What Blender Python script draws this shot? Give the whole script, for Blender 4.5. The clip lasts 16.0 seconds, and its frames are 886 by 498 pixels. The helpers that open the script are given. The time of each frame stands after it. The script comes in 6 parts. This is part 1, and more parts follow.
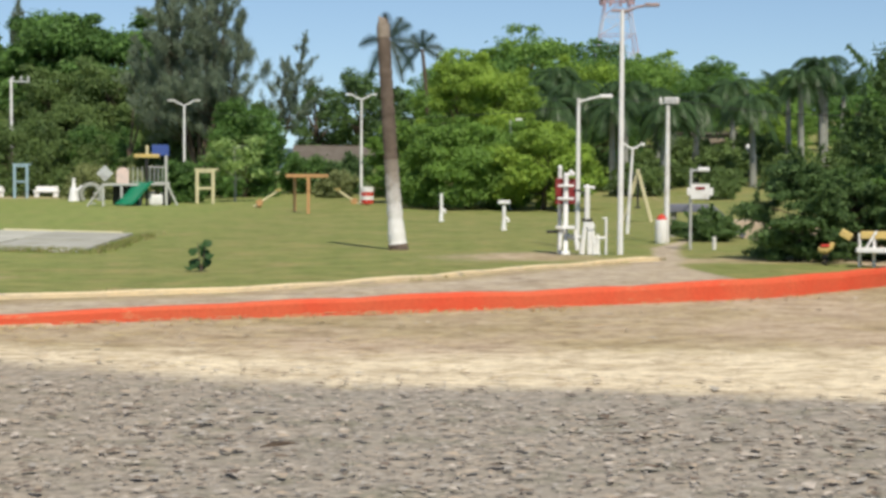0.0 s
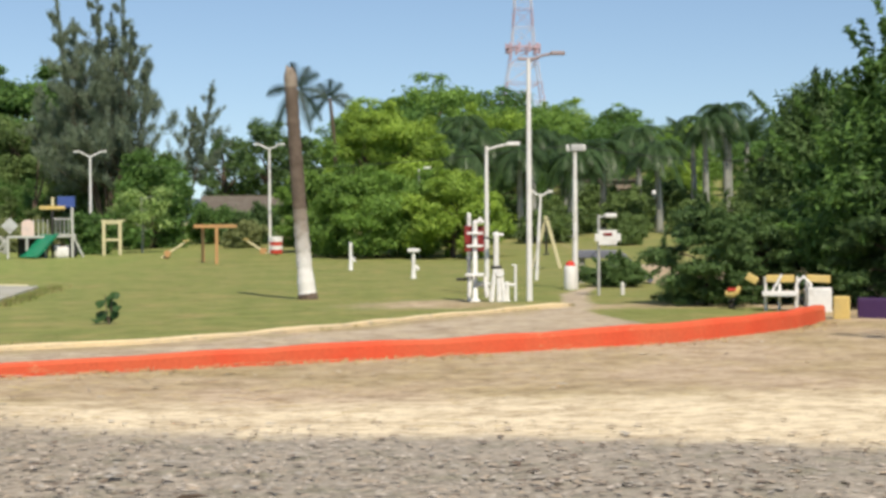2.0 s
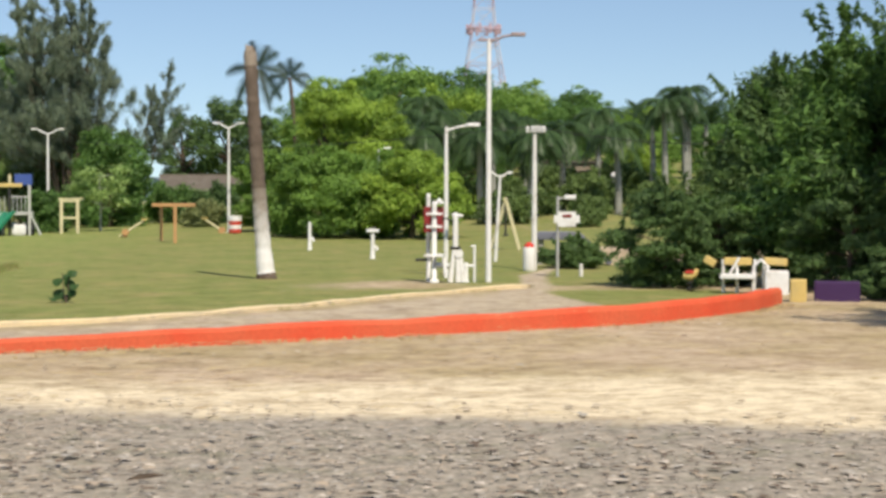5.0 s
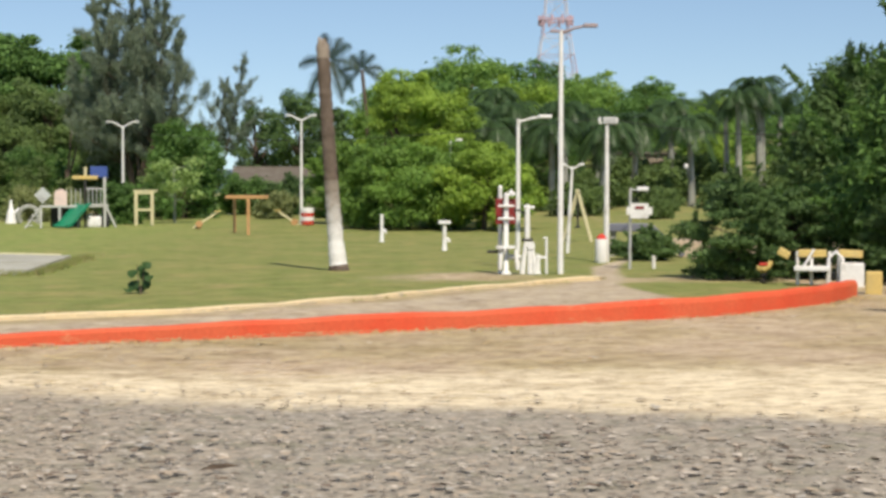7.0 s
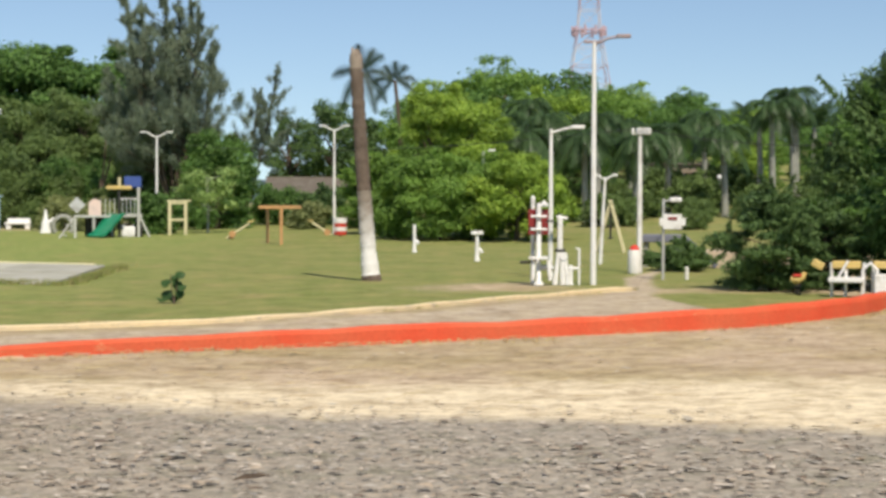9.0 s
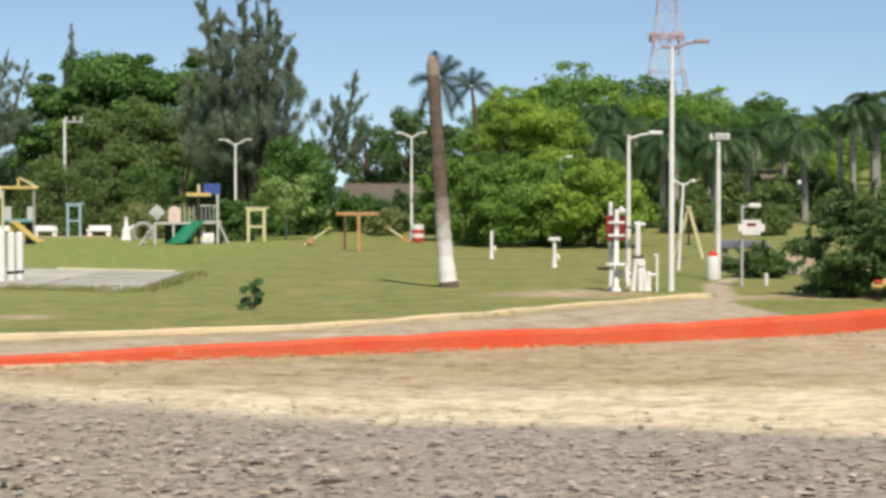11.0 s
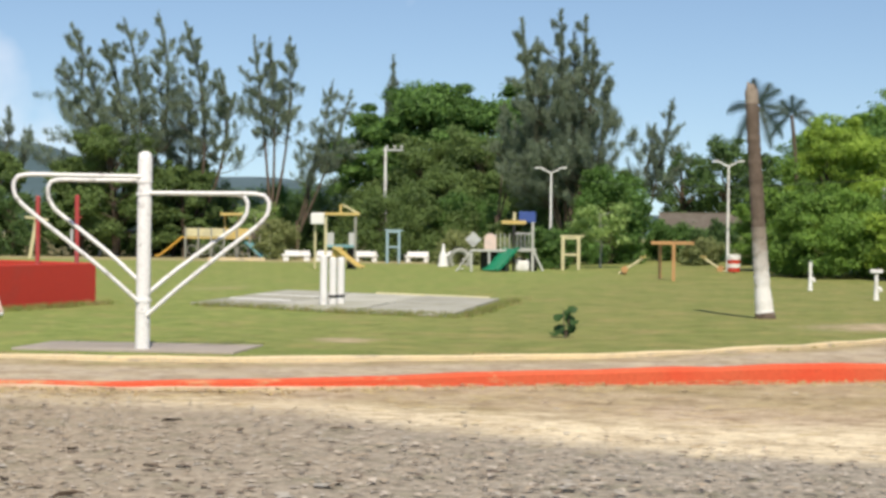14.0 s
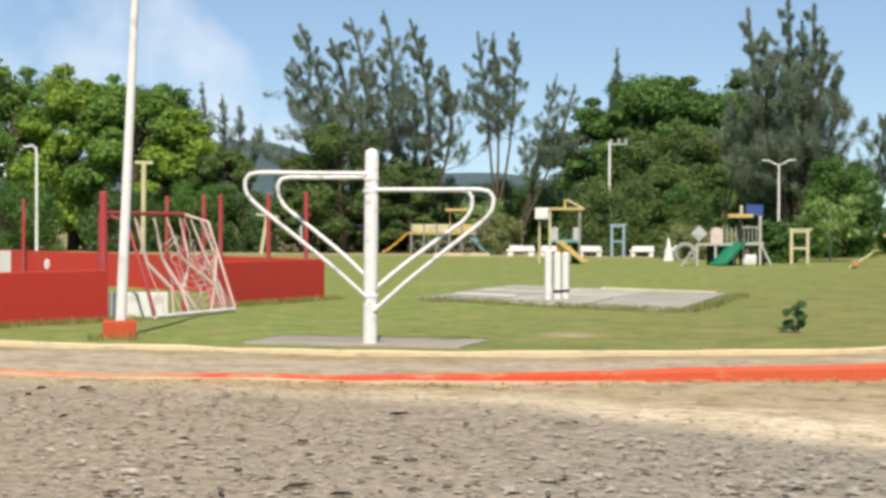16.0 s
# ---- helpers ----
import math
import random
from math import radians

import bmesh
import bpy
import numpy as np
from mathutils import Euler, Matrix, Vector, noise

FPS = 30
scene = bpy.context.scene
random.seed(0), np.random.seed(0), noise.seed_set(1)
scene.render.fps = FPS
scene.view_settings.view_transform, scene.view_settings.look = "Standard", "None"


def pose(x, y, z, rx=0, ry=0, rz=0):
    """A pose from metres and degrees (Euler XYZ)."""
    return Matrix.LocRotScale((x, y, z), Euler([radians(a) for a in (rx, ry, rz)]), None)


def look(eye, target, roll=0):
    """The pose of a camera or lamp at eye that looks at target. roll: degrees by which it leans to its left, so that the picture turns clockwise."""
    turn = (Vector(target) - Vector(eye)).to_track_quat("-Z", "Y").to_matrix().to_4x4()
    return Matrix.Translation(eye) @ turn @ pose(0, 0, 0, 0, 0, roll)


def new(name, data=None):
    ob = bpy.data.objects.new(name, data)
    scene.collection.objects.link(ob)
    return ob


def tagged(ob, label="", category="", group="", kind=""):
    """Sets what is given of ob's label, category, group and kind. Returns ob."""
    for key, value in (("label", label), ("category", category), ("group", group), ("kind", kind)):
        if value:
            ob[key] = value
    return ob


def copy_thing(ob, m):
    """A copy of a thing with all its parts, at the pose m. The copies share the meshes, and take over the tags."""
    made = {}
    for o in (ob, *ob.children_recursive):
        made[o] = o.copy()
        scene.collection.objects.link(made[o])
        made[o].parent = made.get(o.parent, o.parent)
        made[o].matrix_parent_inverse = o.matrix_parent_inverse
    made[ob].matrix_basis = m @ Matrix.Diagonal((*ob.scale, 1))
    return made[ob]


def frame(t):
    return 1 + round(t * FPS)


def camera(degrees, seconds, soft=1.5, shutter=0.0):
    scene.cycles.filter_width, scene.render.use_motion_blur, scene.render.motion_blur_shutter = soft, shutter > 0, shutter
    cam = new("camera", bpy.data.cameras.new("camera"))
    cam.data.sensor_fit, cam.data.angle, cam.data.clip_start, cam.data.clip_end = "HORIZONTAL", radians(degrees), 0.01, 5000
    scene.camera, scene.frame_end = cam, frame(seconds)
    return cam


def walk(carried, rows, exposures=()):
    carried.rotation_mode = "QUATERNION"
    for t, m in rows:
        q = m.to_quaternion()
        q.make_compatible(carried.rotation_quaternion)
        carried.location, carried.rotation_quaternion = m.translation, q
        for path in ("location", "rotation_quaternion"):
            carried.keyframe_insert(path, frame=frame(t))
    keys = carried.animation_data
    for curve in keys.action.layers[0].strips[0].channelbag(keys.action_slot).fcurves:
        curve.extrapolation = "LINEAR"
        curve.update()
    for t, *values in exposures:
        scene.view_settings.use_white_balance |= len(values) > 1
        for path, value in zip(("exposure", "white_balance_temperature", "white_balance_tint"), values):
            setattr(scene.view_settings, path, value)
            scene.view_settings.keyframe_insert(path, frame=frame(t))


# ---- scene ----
# ---------------------------------------------------------------- camera
cam = camera(29.07, 16.0, soft=3.3)
EYE = 1.7
# seconds, yaw, pitch, roll: the camera stands on one spot and turns
ROWS = [
    (0.0, 0.00, -2.65, -0.29),
    (0.5, 0.15, -1.98, 0.03),
    (1.0, 0.06, -1.39, 0.13),
    (1.5, -0.42, -0.86, 0.43),
    (2.0, -3.05, -1.03, 0.32),
    (2.5, -6.67, -1.19, 0.07),
    (3.0, -6.91, -1.19, 0.20),
    (3.5, -6.41, -1.52, 0.13),
    (4.0, -5.72, -1.63, 0.01),
    (6.3, -3.39, -1.90, -0.12),
    (6.5, -3.26, -1.95, -0.12),
    (7.0, -2.00, -1.96, -0.06),
    (7.5, -1.86, -2.30, -0.03),
    (8.0, -1.24, -2.31, -0.22),
    (8.2, -1.16, -2.04, -0.26),
    (10.3, 0.29, -1.17, 0.24),
    (10.5, 0.70, -0.91, 0.16),
    (11.0, 1.68, -1.40, -0.01),
    (11.5, 2.53, -1.11, -0.24),
    (12.0, 4.54, -1.25, -0.38),
    (12.5, 5.07, -0.84, -0.34),
    (13.0, 7.58, -0.24, -0.68),
    (13.5, 9.41, -0.07, -0.53),
    (14.0, 12.20, -0.50, -0.58),
    (14.5, 14.55, -0.91, 0.07),
    (15.0, 17.11, -0.86, -0.23),
    (15.5, 18.30, -0.70, -0.40),
    (16.0, 19.71, -0.72, -0.18),
]
walk(cam, [(t, pose(0, 0, EYE, 90 + pitch, roll, yaw)) for t, yaw, pitch, roll in ROWS],
     exposures=[(0.0, 0.24, 6600, 11), (1.5, 0.33, 6800, 12), (3.5, 0.38, 6850, 12.5), (8.0, 0.33, 6850, 12), (13.0, 0.34, 6800, 12), (16.0, 0.37, 6800, 12)])

# ---------------------------------------------------------------- light
SUN_EL, SUN_AZ = 52.0, 160.0          # degrees: height, and compass turn from +y towards +x
world = bpy.data.worlds.new("world")
scene.world = world
world.use_nodes = True
wn, wl = world.node_tree.nodes, world.node_tree.links
sky = wn.new("ShaderNodeTexSky")
sky.sky_type = "NISHITA"
sky.sun_disc = False
sky.sun_elevation = radians(SUN_EL)
sky.sun_rotation = radians(SUN_AZ)
sky.air_density, sky.dust_density, sky.ozone_density = 1.0, 0.0, 4.0
background = wn["Background"]
background.inputs["Strength"].default_value = 0.102
tint = wn.new("ShaderNodeMix")
tint.data_type, tint.blend_type = "RGBA", "MULTIPLY"
tint.inputs[0].default_value = 1.0
tint.inputs[7].default_value = (0.97, 0.96, 0.935, 1)
wvec = wn.new("ShaderNodeVectorMath")
wvec.operation = "ADD"
wvec.inputs[1].default_value = (0, 0, 0.06)
wl.new(wn.new("ShaderNodeTexCoord").outputs["Generated"], wvec.inputs[0])
wl.new(wvec.outputs[0], sky.inputs["Vector"])
wl.new(sky.outputs[0], tint.inputs[6])
# thin white cloud, thicker towards the left
wco = wn.new("ShaderNodeTexCoord")
wse = wn.new("ShaderNodeSeparateXYZ")
wl.new(wco.outputs["Generated"], wse.inputs[0])
wno = wn.new("ShaderNodeTexNoise")
wno.inputs["Scale"].default_value, wno.inputs["Detail"].default_value = 7.0, 5.0
wl.new(wco.outputs["Generated"], wno.inputs["Vector"])
side_of_sky = wn.new("ShaderNodeMapRange")
side_of_sky.inputs["From Min"].default_value, side_of_sky.inputs["From Max"].default_value = -0.3, -0.6
wl.new(wse.outputs["X"], side_of_sky.inputs["Value"])
wadd = wn.new("ShaderNodeMath")
wadd.operation = "MULTIPLY_ADD"
wl.new(side_of_sky.outputs[0], wadd.inputs[0])
wadd.inputs[1].default_value = 0.29
wl.new(wno.outputs["Fac"], wadd.inputs[2])
wcl = wn.new("ShaderNodeMapRange")
wcl.inputs["From Min"].default_value, wcl.inputs["From Max"].default_value, wcl.inputs["To Max"].default_value = 0.68, 0.86, 0.75
wl.new(wadd.outputs[0], wcl.inputs["Value"])
wmix = wn.new("ShaderNodeMix")
wmix.data_type = "RGBA"
wl.new(wcl.outputs[0], wmix.inputs[0])
wl.new(tint.outputs[2], wmix.inputs[6])
wmix.inputs[7].default_value = (8.0, 8.2, 8.8, 1)
wl.new(wmix.outputs[2], background.inputs["Color"])
sun = new("sun", bpy.data.lights.new("sun", "SUN"))
sun.data.energy = 4.3
sun.data.angle = radians(0.6)
sun.data.color = (1.0, 0.93, 0.8)
_e, _a = radians(SUN_EL), radians(SUN_AZ)
sun.matrix_world = look((0, 0, 60), (-60 * math.sin(_a) * math.cos(_e), -60 * math.cos(_a) * math.cos(_e), 60 - 60 * math.sin(_e)))


# ---------------------------------------------------------------- materials
def node_mat(name, rough=0.8, metal=0.0, spec=0.3):
    m = bpy.data.materials.new(name)
    m.use_nodes = True
    b = m.node_tree.nodes["Principled BSDF"]
    b.inputs["Roughness"].default_value = rough
    b.inputs["Metallic"].default_value = metal
    b.inputs["Specular IOR Level"].default_value = spec
    return m, m.node_tree.nodes, m.node_tree.links, b


def noise_node(n, l, vec, scale, detail=4.0, rough=0.6):
    t = n.new("ShaderNodeTexNoise")
    t.inputs["Scale"].default_value = scale
    t.inputs["Detail"].default_value = detail
    t.inputs["Roughness"].default_value = rough
    l.new(vec, t.inputs["Vector"])
    return t.outputs["Fac"]


def ramp(n, l, fac, stops):
    r = n.new("ShaderNodeValToRGB")
    e = r.color_ramp.elements
    while len(e) < len(stops):
        e.new(0.5)
    for k, (p, c) in zip(e, stops):
        k.position, k.color = p, (*c, 1)
    l.new(fac, r.inputs[0])
    return r.outputs[0]


def mix(n, l, fac, a, b, mode="MIX"):
    m = n.new("ShaderNodeMix")
    m.data_type, m.blend_type = "RGBA", mode
    if isinstance(fac, float):
        m.inputs[0].default_value = fac
    else:
        l.new(fac, m.inputs[0])
    for k, v in ((6, a), (7, b)):
        if isinstance(v, tuple):
            m.inputs[k].default_value = (*v, 1)
        else:
            l.new(v, m.inputs[k])
    return m.outputs[2]


def bump(n, l, b, height, strength, dist):
    k = n.new("ShaderNodeBump")
    k.inputs["Strength"].default_value = strength
    k.inputs["Distance"].default_value = dist
    l.new(height, k.inputs["Height"])
    l.new(k.outputs[0], b.inputs["Normal"])


def surface(name, base, worn, rough=0.6, metal=0.0, scale=2.0, fine=25.0, amount=0.5, relief=0.003, spec=0.3, vary=0.0):
    """Paint, wood, concrete: a base colour, worn patches of a second colour, fine grain and relief."""
    m, n, l, b = node_mat(name, rough, metal, spec)
    c = n.new("ShaderNodeNewGeometry").outputs["Position"]
    big, small = noise_node(n, l, c, scale), noise_node(n, l, c, fine, 6)
    f = ramp(n, l, big, [(0.62 - 0.25 * amount, (0, 0, 0)), (0.75, (1, 1, 1))])
    col = mix(n, l, f, base, worn)
    col = mix(n, l, 0.35, col, ramp(n, l, small, [(0.3, (0.45, 0.45, 0.45)), (0.7, (1, 1, 1))]), "MULTIPLY")
    if vary:
        pick = ramp(n, l, n.new("ShaderNodeObjectInfo").outputs["Random"], [(0.0, (1 - vary,) * 3), (1.0, (1, 1, 1))])
        col = mix(n, l, 1.0, col, pick, "MULTIPLY")
    l.new(col, b.inputs["Base Color"])
    bump(n, l, b, small, 0.5, relief)
    return m


def leaf_mat(name, dark, light, gloss=0.5):
    m, n, l, b = node_mat(name, gloss, 0, 0.25)
    g = n.new("ShaderNodeNewGeometry")
    patch = noise_node(n, l, g.outputs["Position"], 0.35, 3)
    v = n.new("ShaderNodeMath")
    v.operation = "MULTIPLY_ADD"
    l.new(g.outputs["Random Per Island"], v.inputs[0])
    v.inputs[1].default_value = 0.55
    l.new(patch, v.inputs[2])
    col = ramp(n, l, v.outputs[0], [(0.35, dark), (1.0, light)])
    l.new(col, b.inputs["Base Color"])
    tr = n.new("ShaderNodeBsdfTranslucent")
    l.new(col, tr.inputs["Color"])
    ms = n.new("ShaderNodeMixShader")
    ms.inputs[0].default_value = 0.4
    l.new(b.outputs[0], ms.inputs[1])
    l.new(tr.outputs[0], ms.inputs[2])
    l.new(ms.outputs[0], n["Material Output"].inputs["Surface"])
    return m


def kerb_paint(name, paint, faded, bare, east, west, most):
    """Kerb paint: faded patches, and bare concrete showing through scuffs that grow more frequent towards the west."""
    m, n, l, b = node_mat(name, 0.8, 0, 0.2)
    c = n.new("ShaderNodeNewGeometry").outputs["Position"]
    stretch = n.new("ShaderNodeMapping")
    stretch.inputs["Scale"].default_value = (0.7, 1.0, 3.5)
    l.new(c, stretch.inputs[0])
    scuff, tone, grain = noise_node(n, l, stretch.outputs[0], 2.6, 7, 0.72), noise_node(n, l, c, 0.8, 4), noise_node(n, l, c, 24, 5)
    px = n.new("ShaderNodeSeparateXYZ")
    l.new(c, px.inputs[0])
    more = n.new("ShaderNodeMapRange")
    more.inputs["From Min"].default_value, more.inputs["From Max"].default_value, more.inputs["To Max"].default_value = east, west, most
    l.new(px.outputs["X"], more.inputs["Value"])
    add = n.new("ShaderNodeMath")
    add.operation = "ADD"
    l.new(scuff, add.inputs[0])
    l.new(more.outputs[0], add.inputs[1])
    col = mix(n, l, ramp(n, l, tone, [(0.35, (0, 0, 0)), (0.68, (1, 1, 1))]), paint, faded)
    col = mix(n, l, ramp(n, l, add.outputs[0], [(0.62, (0, 0, 0)), (0.72, (1, 1, 1))]), col, bare)
    col = mix(n, l, 0.4, col, ramp(n, l, grain, [(0.3, (0.5, 0.5, 0.5)), (0.7, (1, 1, 1))]), "MULTIPLY")
    l.new(col, b.inputs["Base Color"])
    bump(n, l, b, scuff, 0.6, 0.012)
    return m


M_REDKERB = kerb_paint("red_kerb_paint", (0.66, 0.09, 0.04), (0.6, 0.13, 0.06), (0.55, 0.29, 0.15), -2.5, -8.5, 0.19)
M_YELKERB = kerb_paint("yellow_kerb_paint", (0.73, 0.585, 0.35), (0.64, 0.53, 0.35), (0.42, 0.36, 0.27), 6.0, 5.0, 0.08)
M_WHITE = surface("white_paint", (0.78, 0.78, 0.76), (0.5, 0.47, 0.42), 0.45, amount=0.35)
M_BARPAINT = surface("chipped_white_paint", (0.78, 0.78, 0.77), (0.33, 0.31, 0.29), 0.45, scale=7.0, amount=0.25)
M_GREYPOLE = surface("galvanised_steel", (0.55, 0.56, 0.55), (0.38, 0.37, 0.35), 0.5, 0.3)
M_POSTRED = surface("faded_red_post_paint", (0.42, 0.06, 0.06), (0.36, 0.1, 0.1), 0.65)
M_RED = surface("red_wall_paint", (0.58, 0.05, 0.033), (0.48, 0.065, 0.045), 0.7, scale=0.9, amount=0.6)
M_MAROON = surface("dark_red_paint", (0.24, 0.025, 0.025), (0.17, 0.03, 0.03), 0.6)
M_FOOTING = surface("pale_concrete_footing", (0.62, 0.5, 0.36), (0.55, 0.3, 0.2), 0.9, scale=1.2, amount=0.8, relief=0.008)
M_ORANGEPL = surface("orange_plastic", (0.6, 0.33, 0.05), (0.5, 0.3, 0.08), 0.4)
M_YELLOW = surface("yellow_paint", (0.62, 0.46, 0.16), (0.48, 0.38, 0.19), 0.5)
M_PALEYEL = surface("pale_yellow_paint", (0.62, 0.57, 0.34), (0.45, 0.42, 0.28), 0.6)
M_ORANGE = surface("orange_wood_paint", (0.5, 0.28, 0.12), (0.38, 0.23, 0.11), 0.6)
M_BLUE = surface("blue_plastic", (0.04, 0.07, 0.2), (0.07, 0.11, 0.24), 0.35)
M_PALEBLUE = surface("pale_blue_paint", (0.3, 0.44, 0.5), (0.36, 0.42, 0.42), 0.5)
M_TEAL = surface("teal_plastic", (0.17, 0.38, 0.42), (0.2, 0.34, 0.35), 0.4)
M_GREENPL = surface("green_plastic", (0.012, 0.21, 0.11), (0.02, 0.15, 0.08), 0.35)
M_GREYWOOD = surface("weathered_grey_wood", (0.3, 0.31, 0.27), (0.2, 0.19, 0.16), 0.8)
M_PALEGREY = surface("pale_grey_wood", (0.5, 0.51, 0.47), (0.34, 0.34, 0.3), 0.8)
M_DARK = surface("dark_metal", (0.03, 0.03, 0.03), (0.06, 0.05, 0.04), 0.6)
M_PURPLE = surface("purple_paint", (0.05, 0.02, 0.08), (0.07, 0.04, 0.09), 0.6)
M_CONC = surface("grey_concrete", (0.56, 0.55, 0.48), (0.36, 0.36, 0.27), 0.9, scale=0.7, amount=1.0, relief=0.006, vary=0.42)
M_PAD = surface("pad_concrete", (0.38, 0.335, 0.29), (0.3, 0.265, 0.22), 0.9, scale=1.2, amount=0.8, relief=0.006)
M_BARK = surface("bark", (0.12, 0.09, 0.065), (0.06, 0.045, 0.035), 0.9, scale=5, relief=0.02)
M_WEED = leaf_mat("weed_leaves", (0.012, 0.035, 0.012), (0.045, 0.1, 0.03))
def fading_limewash():
    """Limewash that thins out up the trunk and leaves the bark showing."""
    m, n, l, b = node_mat("fading_limewash", 0.9, 0, 0.2)
    c = n.new("ShaderNodeNewGeometry").outputs["Position"]
    z = n.new("ShaderNodeSeparateXYZ")
    l.new(c, z.inputs[0])
    grain, patch = noise_node(n, l, c, 30, 5), noise_node(n, l, c, 5, 4)
    a = n.new("ShaderNodeMath")
    a.operation = "MULTIPLY_ADD"
    l.new(patch, a.inputs[0])
    a.inputs[1].default_value = 0.9
    l.new(z.outputs["Z"], a.inputs[2])
    h = n.new("ShaderNodeMapRange")
    h.inputs["From Min"].default_value, h.inputs["From Max"].default_value = 1.1, 2.1
    l.new(a.outputs[0], h.inputs["Value"])
    col = mix(n, l, h.outputs[0], (0.78, 0.77, 0.74), (0.26, 0.22, 0.18))
    col = mix(n, l, 0.4, col, ramp(n, l, grain, [(0.3, (0.4, 0.4, 0.4)), (0.7, (1, 1, 1))]), "MULTIPLY")
    l.new(col, b.inputs["Base Color"])
    bump(n, l, b, grain, 0.6, 0.015)
    return m


M_LIMEWASH = fading_limewash()
M_PALMBARK = surface("dead_palm_bark", (0.175, 0.135, 0.105), (0.075, 0.055, 0.042), 0.95, scale=2.2, fine=18, amount=1.0, relief=0.02)
M_PALEWOOD = surface("split_pale_wood", (0.3, 0.25, 0.2), (0.16, 0.12, 0.09), 0.95, scale=5, relief=0.02)
# both mast paints are shifted towards the sky colour to carry haze
M_HAZYRED = surface("hazed_tower_red", (0.46, 0.33, 0.38), (0.44, 0.36, 0.41), 0.6)
M_HAZYPALE = surface("hazed_tower_pale", (0.6, 0.58, 0.63), (0.55, 0.52, 0.58), 0.6)
M_SLATE = surface("slate_grey_paint", (0.17, 0.18, 0.22), (0.24, 0.24, 0.25), 0.8)
M_TANWALL = surface("tan_plaster", (0.3, 0.25, 0.19), (0.22, 0.19, 0.14), 0.9)
M_ARM = surface("weathered_arm", (0.34, 0.27, 0.27), (0.28, 0.23, 0.22), 0.7)
M_LEAF = leaf_mat("broad_leaves", (0.038, 0.09, 0.026), (0.155, 0.29, 0.068))
M_LEAFB = leaf_mat("bright_leaves", (0.095, 0.185, 0.028), (0.36, 0.51, 0.078))
M_LEAFM = leaf_mat("fresh_leaves", (0.055, 0.125, 0.027), (0.23, 0.385, 0.075))
M_LEAFD = leaf_mat("dark_leaves", (0.04, 0.08, 0.033), (0.135, 0.23, 0.072))
M_DULL = leaf_mat("dull_olive_leaves", (0.05, 0.09, 0.03), (0.18, 0.265, 0.08))
M_PALEDRY = leaf_mat("pale_dry_leaves", (0.12, 0.15, 0.05), (0.32, 0.36, 0.15))
M_PALELEAF = leaf_mat("pale_young_leaves", (0.16, 0.26, 0.07), (0.42, 0.56, 0.2))
M_NEEDLE = leaf_mat("casuarina_needles", (0.09, 0.13, 0.095), (0.25, 0.31, 0.21), 0.7)
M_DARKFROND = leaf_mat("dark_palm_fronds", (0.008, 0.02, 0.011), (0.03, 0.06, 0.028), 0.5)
M_FROND = leaf_mat("palm_fronds", (0.022, 0.05, 0.022), (0.085, 0.15, 0.055), 0.4)
M_ROOF = surface("brown_roof", (0.12, 0.102, 0.082), (0.17, 0.155, 0.13), 0.9)
M_NET = surface("worn_net_cord", (0.66, 0.5, 0.45), (0.5, 0.3, 0.26), 0.8)
M_GLASS = surface("dark_car_glass", (0.02, 0.025, 0.03), (0.03, 0.03, 0.03), 0.08, spec=0.6)
# the far hills' colour has the distance haze mixed into it
M_HILL = surface("hazed_hill_woods", (0.075, 0.12, 0.135), (0.055, 0.095, 0.105), 0.95, scale=0.01, fine=0.05)


# ---------------------------------------------------------------- mesh helpers
def mesh_ob(name, verts, faces, mats, parent=None, label="", smooth=False, index=None):
    me = bpy.data.meshes.new(name)
    me.from_pydata([tuple(v) for v in verts], [], [tuple(f) for f in faces])
    for m in (mats if isinstance(mats, (list, tuple)) else [mats]):
        me.materials.append(m)
    if smooth:
        me.polygons.foreach_set("use_smooth", [True] * len(me.polygons))
    if index is not None:
        me.polygons.foreach_set("material_index", index)
    me.update()
    ob = new(name, me)
    if parent is not None:
        ob.parent = parent
    if label:
        ob["label"] = label
    return ob


def part(name, bm, material, parent=None, label="", smooth=False):
    me = bpy.data.meshes.new(name)
    if smooth:
        for f in bm.faces:
            f.smooth = True
    bm.to_mesh(me)
    bm.free()
    for m in (material if isinstance(material, (list, tuple)) else [material]):
        me.materials.append(m)
    ob = new(name, me)
    if parent is not None:
        ob.parent = parent
    if label:
        ob["label"] = label
    return ob


def thing(name, x, y, z=0.0, turn=0.0, label="", category="", group=""):
    e = new(name)
    e.empty_display_size = 0.2
    e.matrix_world = pose(x, y, z, 0, 0, turn)
    return tagged(e, label, category, group)


def box(bm, cx, cy, cz, sx, sy, sz, bevel=0.0, turn=None):
    g = bmesh.ops.create_cube(bm, size=1.0)["verts"]
    m = Matrix.Translation((cx, cy, cz)) @ (turn or Matrix()) @ Matrix.Diagonal((sx, sy, sz, 1))
    bmesh.ops.transform(bm, matrix=m, verts=g)
    if bevel:
        es = list({e for v in g for e in v.link_edges})
        bmesh.ops.bevel(bm, geom=es, offset=bevel, segments=2, affect="EDGES", profile=0.6)
    return bm


